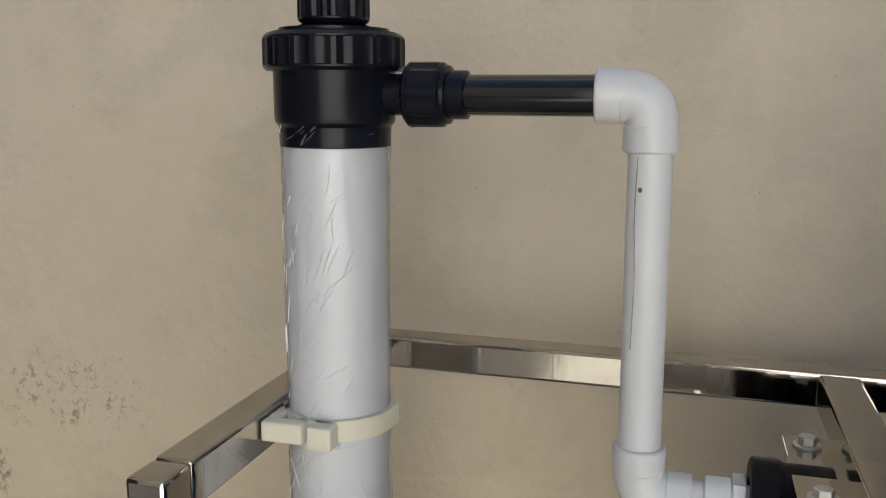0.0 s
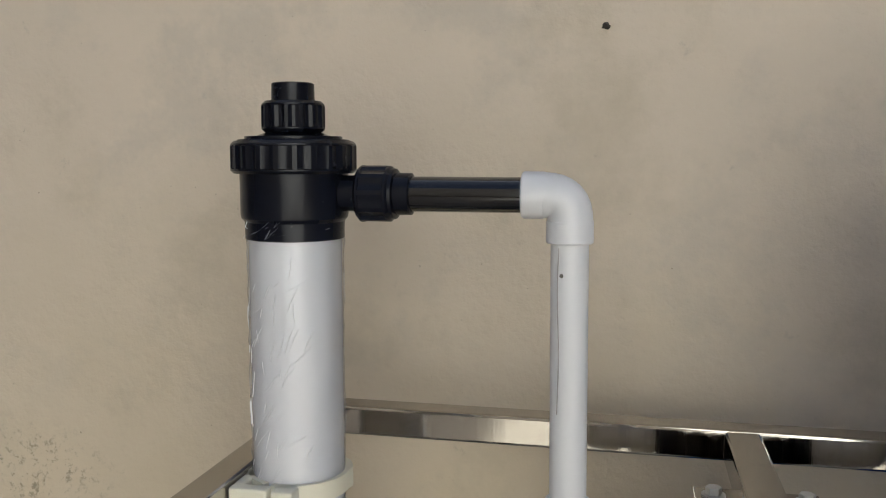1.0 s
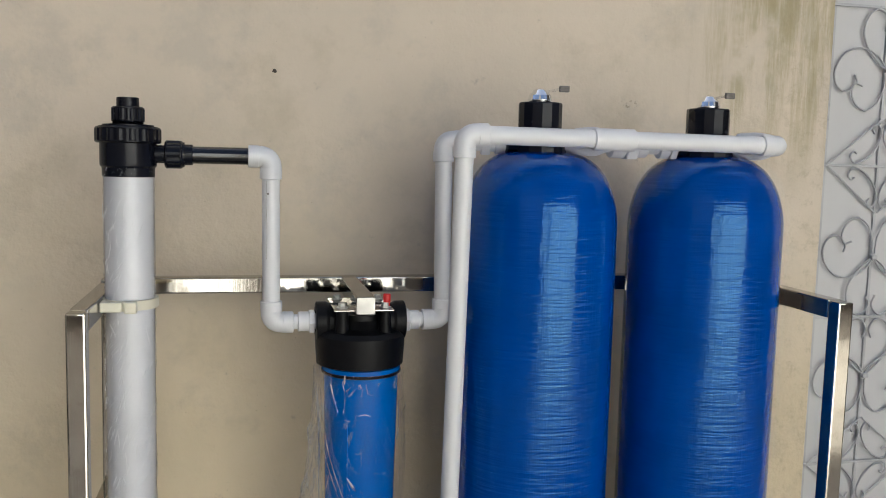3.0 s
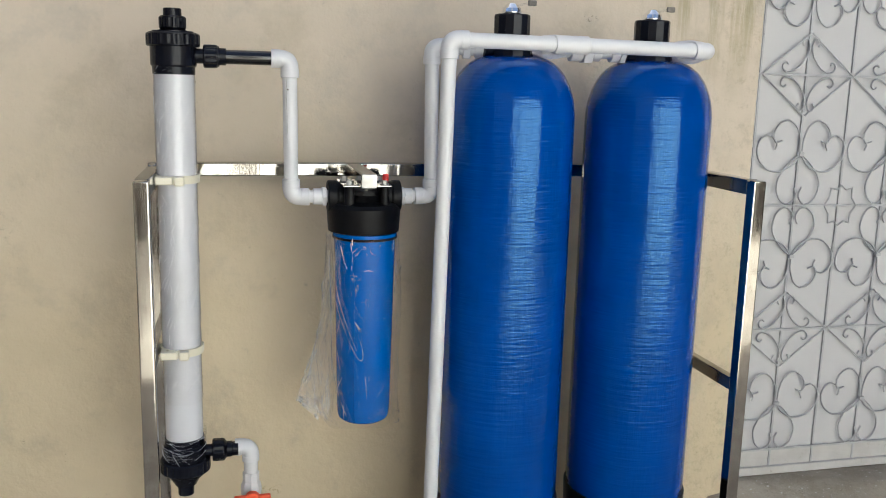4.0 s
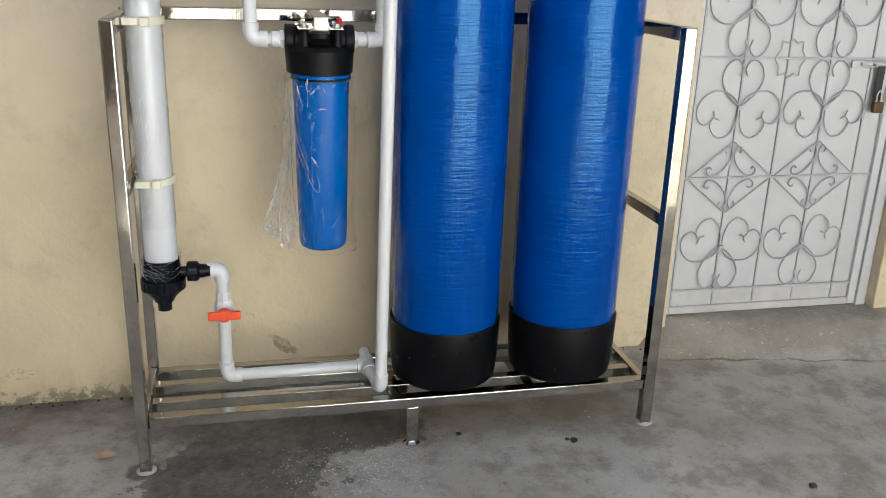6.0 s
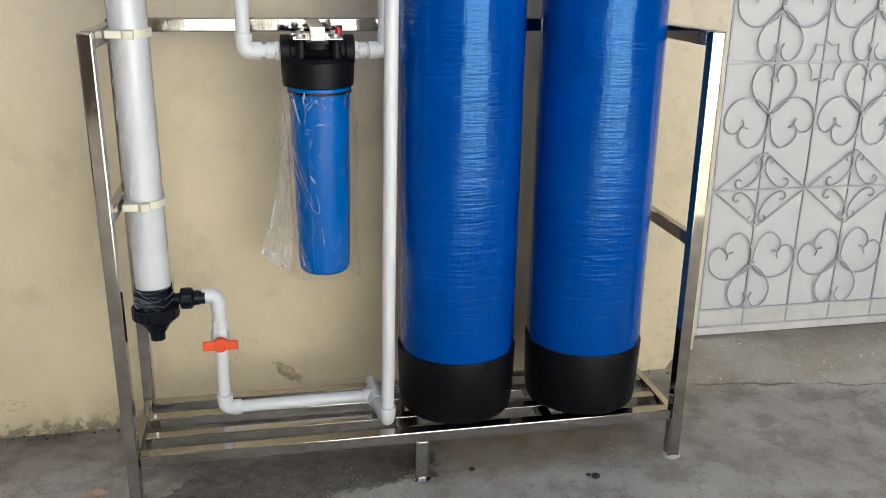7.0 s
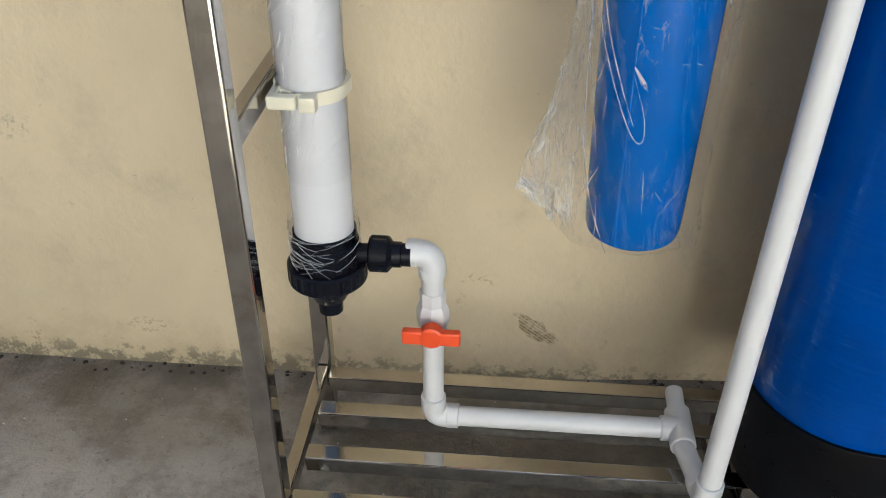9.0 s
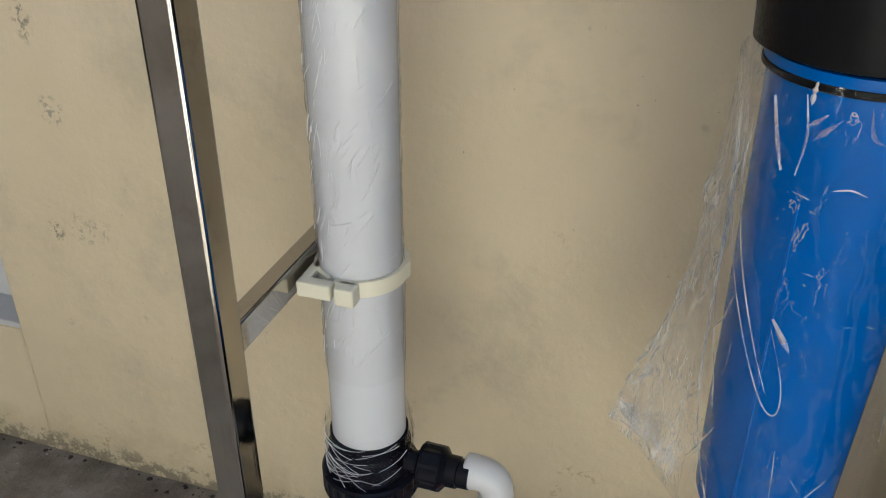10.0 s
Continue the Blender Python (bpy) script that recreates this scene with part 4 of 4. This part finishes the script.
# white strips painted as shine on the corner's folds
for z0, z1 in ((0.668, 0.640), (0.652, 0.630), (0.640, 0.622)):
    part("fold", sweep(smooth_path([(0.044, 0.830, z0), (0.056, 0.826, (z0 + z1) / 2 + 0.004), (0.070, 0.828, z1)], 5), [0.0008] * 5 + [0.0016] * 5 + [0.0006], 6), M_FOLD_GLINT, bag_thing)

# ---- outlet pipe up to the first tank's valve ----
TZ = 1.640
out1 = thing("outlet_pipe", "white plastic pipe rising from the cartridge filter", "pipe")
part("bush", merge(hexnut((0.309, CY, 1.241), (1, 0, 0), 0.012, 0.0265), collar((0.3205, CY, 1.241), (1, 0, 0), 0.022, 0.0215)), M_PVC, out1)
part("nipple", pipe((0.300, CY, 1.241), (0.352, 0.775, 1.241), 0.0165), M_PVC, out1)
part("elbow", elbow((0.396, 0.775, 1.241), (-1, 0, 0), (0, 0, 1)), M_PVC, out1)
part("pipe", pipe((0.396, 0.775, 1.268), (0.390, 0.772, 1.605)), M_PVC, out1)
part("elbow", elbow((0.390, 0.772, TZ), (0, 0, -1), (1, -0.15, 0)), M_PVC, out1)
part("pipe", pipe((0.425, 0.767, TZ), (0.560, 0.733, TZ - 0.006)), M_PVC, out1)
part("union_nut", merge(hexnut((0.470, 0.757, TZ - 0.003), (1, -0.2, 0), 0.020, 0.030), collar((0.500, 0.750, TZ - 0.003), (1, -0.2, 0), 0.030, 0.024)), M_PVC, out1)

# ---- tanks ----
TANKS = ((0.600, 0.729), (0.999, 0.718))


def tank(x, y):
    t = thing("filter_tank", "tall glossy blue fibreglass pressure tank on a black boot", "water tank", "filter tanks")
    prof = [(0.03, 0.164), (0.22, 0.1715), (0.24, 0.1740), (0.8, 0.1740), (1.290, 0.1735)]
    for i in range(1, 15):
        a = i / 14 * math.pi / 2
        prof.append((1.290 + 0.162 * math.sin(a) ** 1.05, 0.048 + 0.1255 * math.cos(a) ** 0.80))
    part("shell", lathe((x, y, 0.168), (0, 0, 1), prof, 96), M_TANK, t)
    part("boot", lathe((x, y, 0.1785), (0, 0, 1), [(0, 0.150), (0.001, 0.158), (0.005, 0.165), (0.012, 0.1695), (0.05, 0.174), (0.198, 0.1785), (0.201, 0.1775), (0.201, 0.1735)], 96), M_BASE, t)
    v = part("valve_body", lathe((x - 0.006, y - 0.004, 1.616), (0, 0, 1), [(0, 0.058), (0.003, 0.060), (0.020, 0.060), (0.022, 0.046), (0.050, 0.046), (0.053, 0.0475), (0.058, 0.0480), (0.108, 0.0480), (0.111, 0.046)], 14), M_BLACK, t, "black multiport valve head", 20)
    for s in (1, -1):
        part("valve_port", lathe((x - 0.006, y - 0.004, 1.640), (s, 0, 0), [(0.03, 0.024), (0.075, 0.024), (0.076, 0.020)], 28), M_BLACK, v)
    part("knob", lathe((x - 0.008, y - 0.004, 1.727), (0, 0, 1), [(0, 0.026), (0.006, 0.027), (0.016, 0.024), (0.028, 0.013), (0.031, 0.003)], 28), M_CHROME, v, "chrome knob")
    lev = part("lever", sweep([(x - 0.002, y - 0.002, 1.748), (x + 0.030, y + 0.002, 1.757), (x + 0.060, y + 0.006, 1.760)], 0.0028, 8), M_WRAP, v, "clear plastic lever")
    part("lever_tip", box(x + 0.040, x + 0.063, y + 0.001, y + 0.010, 1.753, 1.767, 0.002), M_SMUDGE, lev)
    return t


for x, y in TANKS:
    tank(x, y)

# ---- link between the two valves ----
link = thing("link_pipe", "white plastic pipe with union joining the two tank valves", "pipe")
part("pipe", pipe((0.662, 0.718, 1.640), (0.915, 0.710, 1.640)), M_PVC, link)
part("elbow", elbow((0.690, 0.716, 1.640), (-1, 0, 0), (0.45, -1, 0.15), 0.044), M_PVC, link)
part("union_nut", merge(hexnut((0.790, 0.713, 1.637), (1, 0, 0), 0.026, 0.032), collar((0.755, 0.714, 1.637), (1, 0, 0), 0.034, 0.025), collar((0.817, 0.713, 1.637), (1, 0, 0), 0.024, 0.0235)), M_PVC, link, "", 25)
part("bush", merge(hexnut((0.895, 0.711, 1.636), (1, 0, 0), 0.016, 0.028), collar((0.870, 0.711, 1.636), (1, 0, 0), 0.024, 0.0235)), M_PVC, link, "", 25)

# ---- front riser and header pipe ----
fr_top = Vector((0.391, 0.584, 1.650))
fr_bot = Vector((0.373, 0.613, 0.191))
riser = thing("riser_pipe", "long white plastic riser and header pipe before the tanks", "pipe")
up = (fr_top - fr_bot).normalized()
part("elbow", elbow(fr_top, -up, (1, 0, 0)), M_PVC, riser)
part("pipe", pipe(fr_top - up * 0.035, fr_bot + up * 0.035), M_PVC, riser)
part("header", pipe(fr_top + Vector((0.035, 0, 0)), (1.098, 0.598, 1.646)), M_PVC, riser)
part("tee", merge(collar((0.664, 0.590, 1.648), (1, 0, 0), 0.092, RS), lathe((0.700, 0.597, 1.647), (0.1, 1, 0), [(0, 0.020), (0.05, RS), (0.051, 0.020)], 28), pipe((0.700, 0.64, 1.646), (0.700, 0.69, 1.642))), M_PVC, riser)
part("elbow", elbow((1.104, 0.598, 1.646), (-1, 0, 0), (0, 1, 0)), M_PVC, riser)
part("branch_elbow", elbow((0.692, 0.650, 1.656), (0, -1, -0.25), (-1, 0.5, -0.2), 0.040), M_PVC, riser)
part("branch_elbow", elbow((1.082, 0.655, 1.656), (0.3, -1, -0.25), (-1, 0.5, -0.2), 0.040), M_PVC, riser)
for xx in (0.655, 1.050):
    part("hose_bend", sweep(smooth_path([(xx - 0.01, 0.70, 1.636), (xx + 0.016, 0.675, 1.626), (xx + 0.042, 0.650, 1.625), (xx + 0.060, 0.630, 1.636)], 6), 0.0105, 16), M_PVC, riser)
part("return_pipe", pipe((1.104, 0.633, 1.646), (1.104, 0.700, 1.642)), M_PVC, riser)
part("return_elbow", elbow((1.103, 0.712, 1.640), (0, -1, 0), (-1, 0, 0), 0.044), M_PVC, riser)
part("foot_elbow", elbow(fr_bot, up, (-0.09, 1, 0)), M_PVC, riser)
part("foot_pipe", pipe(fr_bot + Vector((-0.003, 0.030, 0)), (0.354, 0.735, 0.190)), M_PVC, riser)

# ---- drain line with the valve ----
DX, DY = -0.096, 0.776
drain = thing("drain_pipe", "white plastic drain pipe lying on the stand's slats", "pipe")
part("elbow", elbow((DX, DY - 0.006, 0.553), (-1, 0, 0), (0, 0, -1), 0.042), M_PVC, drain)
p = part("pipe", pipe((DX, DY - 0.004, 0.522), (DX, DY - 0.002, 0.448)), M_PVC, drain)
part("ink_mark", sweep(smooth_path([(DX - 0.004, DY - 0.0195, 0.490), (DX + 0.001, DY - 0.0198, 0.485), (DX - 0.003, DY - 0.0196, 0.481), (DX + 0.002, DY - 0.0198, 0.476)], 4), 0.0008, 5), M_INK, p, "black pen squiggle")
part("pipe", pipe((DX, DY, 0.390), (DX, DY, 0.222)), M_PVC, drain)
part("elbow", elbow((DX, DY, 0.188), (0, 0, 1), (1, 0, 0)), M_PVC, drain)
part("pipe", pipe((DX + 0.035, DY, 0.188), (0.330, DY, 0.190)), M_PVC, drain)
part("tee", merge(collar((0.318, DY, 0.190), (1, 0, 0), 0.036, RS), collar((0.354, DY - 0.045, 0.190), (0, 1, 0), 0.09, RS), lathe((0.354, DY + 0.04, 0.190), (0, 1, 0.1), [(0, 0.0165), (0.055, 0.0165), (0.056, 0.0135), (0.04, 0.013)], 24)), M_PVC, drain)
valve = thing("ball_valve", "white ball valve with an orange handle on the drain pipe", "valve")
part("valve_body", lathe((DX, DY - 0.001, 0.478), (0, 0, -1), [(0, 0.0205), (0.002, 0.0225), (0.028, 0.0225), (0.031, 0.0245), (0.040, 0.0275), (0.056, 0.0285), (0.070, 0.0265), (0.076, 0.0235), (0.094, 0.0225), (0.096, 0.0205)], 8), M_PVC, valve, "", 25)
hz = 0.417
handle = part("handle", lathe((DX + 0.002, DY - 0.028, hz), (0, -1, 0), [(0, 0.012), (0.012, 0.012), (0.013, 0.021), (0.030, 0.0205), (0.033, 0.016)], 28), M_ORANGE, valve, "orange plastic handle")
for s in (1, -1):
    part("wing", box(min(DX + 0.002 + s * 0.012, DX + 0.002 + s * 0.049), max(DX + 0.002 + s * 0.012, DX + 0.002 + s * 0.049), DY - 0.060, DY - 0.044, hz - 0.014, hz + 0.013, 0.004), M_ORANGE, handle)

# ---- small things on the ground and wall ----
def clod(name, x, y, r, mat, label, cat, flat=0.4, seed=0, z=None):
    b = bmesh.new()
    bmesh.ops.create_icosphere(b, subdivisions=2, radius=r)
    zc = ground_height(x, y) if z is None else z
    for v in b.verts:
        k = 1 + 0.45 * noise.noise(v.co / r * 1.3 + Vector((seed, 0, 0)))
        v.co = Vector((x + v.co.x * k, y + v.co.y * k, zc + r * flat * 0.7 + v.co.z * k * flat))
    return tagged(part(name, b, mat), label, cat)


def leaf(x, y, size, turn, mat, label):
    b = bmesh.new()
    n = 9
    top = []
    for i in range(n + 1):
        t = i / n
        w = 0.34 * size * math.sin(math.pi * t) ** 0.8
        row = []
        for k in (-1, -0.5, 0, 0.5, 1):
            px, py = (t - 0.5) * size, w * k
            c, s = math.cos(turn), math.sin(turn)
            row.append(b.verts.new((x + px * c - py * s, y + px * s + py * c, ground_height(x, y) + 0.003 + 0.012 * abs(k) ** 2 * math.sin(math.pi * t) + 0.006 * (t - 0.5) ** 2)))
        top.append(row)
    for a, c in zip(top, top[1:]):
        for k in range(4):
            b.faces.new((a[k], a[k + 1], c[k + 1], c[k]))
    ob = part("dry_leaf", b, mat)
    sol = ob.modifiers.new("thickness", "SOLIDIFY")
    sol.thickness = 0.0008
    return tagged(ob, label, "leaf")


leaf(-0.468, 0.655, 0.075, 0.1, M_LEAF, "curled reddish dry leaf on the concrete")
clod("dirt_clod", 0.980, 0.480, 0.012, M_DARKBIT, "small dark clod on the concrete", "debris", 0.5, 1)
clod("dirt_clod", 0.962, 0.492, 0.007, M_DARKBIT, "small dark clod on the concrete", "debris", 0.5, 2)
clod("dirt_clod", 0.626, 0.588, 0.010, M_DARKBIT, "small dark clod on the concrete", "debris", 0.4, 3)
clod("dirt_clod", 1.602, 0.120, 0.013, M_DARKBIT, "small dark clod on the concrete", "debris", 0.4, 5)
tagged(part("plastic_strip", sweep(smooth_path([(1.215, 0.535, 0.004), (1.24, 0.50, 0.012), (1.27, 0.485, 0.006), (1.325, 0.47, 0.004)]), 0.0022, 6), M_PALEBIT), "pale curled plastic strip on the concrete", "debris")
clod("wall_speck", 0.034, WALL_Y + 0.001, 0.0062, M_DARKBIT, "dark insect nest on the wall", "wall mark", 0.8, 7, 1.803)

grit = bmesh.new()
for i in range(950):
    x, y = random.uniform(-1.6, 2.4), random.uniform(0.0, 1.11)
    if random.random() < 0.6:
        x, y = random.gauss(0.28, 0.14), random.gauss(0.44, 0.10)
    if 1.45 < x and y > 0.9 or y > 1.11:
        continue
    r = random.choice((0.0012, 0.0016, 0.002, 0.003))
    vs = [grit.verts.new((x + r * math.cos(k * 2.1 + i), y + r * math.sin(k * 2.1 + i), ground_height(x, y) - 0.0005)) for k in range(3)]
    tip = grit.verts.new((x, y, ground_height(x, y) + r * 1.1))
    for k in range(3):
        grit.faces.new((vs[k], vs[(k + 1) % 3], tip))
tagged(part("grit", grit, M_PALEBIT, None, "", 0), "pale grit scattered over the concrete", "grit", kind="stuff")
crumbs = bmesh.new()
for i in range(420):
    x = random.uniform(-2.5, 1.6)
    y = WALL_Y - abs(random.gauss(0, 0.022)) - 0.003
    r = random.choice((0.0015, 0.002, 0.003, 0.004, 0.007))
    z = ground_height(x, y)
    ring = [crumbs.verts.new((x + r * random.uniform(0.7, 1.3) * math.cos(k * 1.257), y + r * random.uniform(0.7, 1.3) * math.sin(k * 1.257), z - 0.001)) for k in range(5)]
    tip = crumbs.verts.new((x + random.uniform(-0.3, 0.3) * r, y, z + r * random.uniform(0.5, 1.1)))
    for k in range(5):
        crumbs.faces.new((ring[k], ring[(k + 1) % 5], tip))
tagged(part("crumbled_earth", crumbs, M_DARKBIT, None, "", 0), "dark crumbled earth along the wall's foot", "earth", kind="stuff")
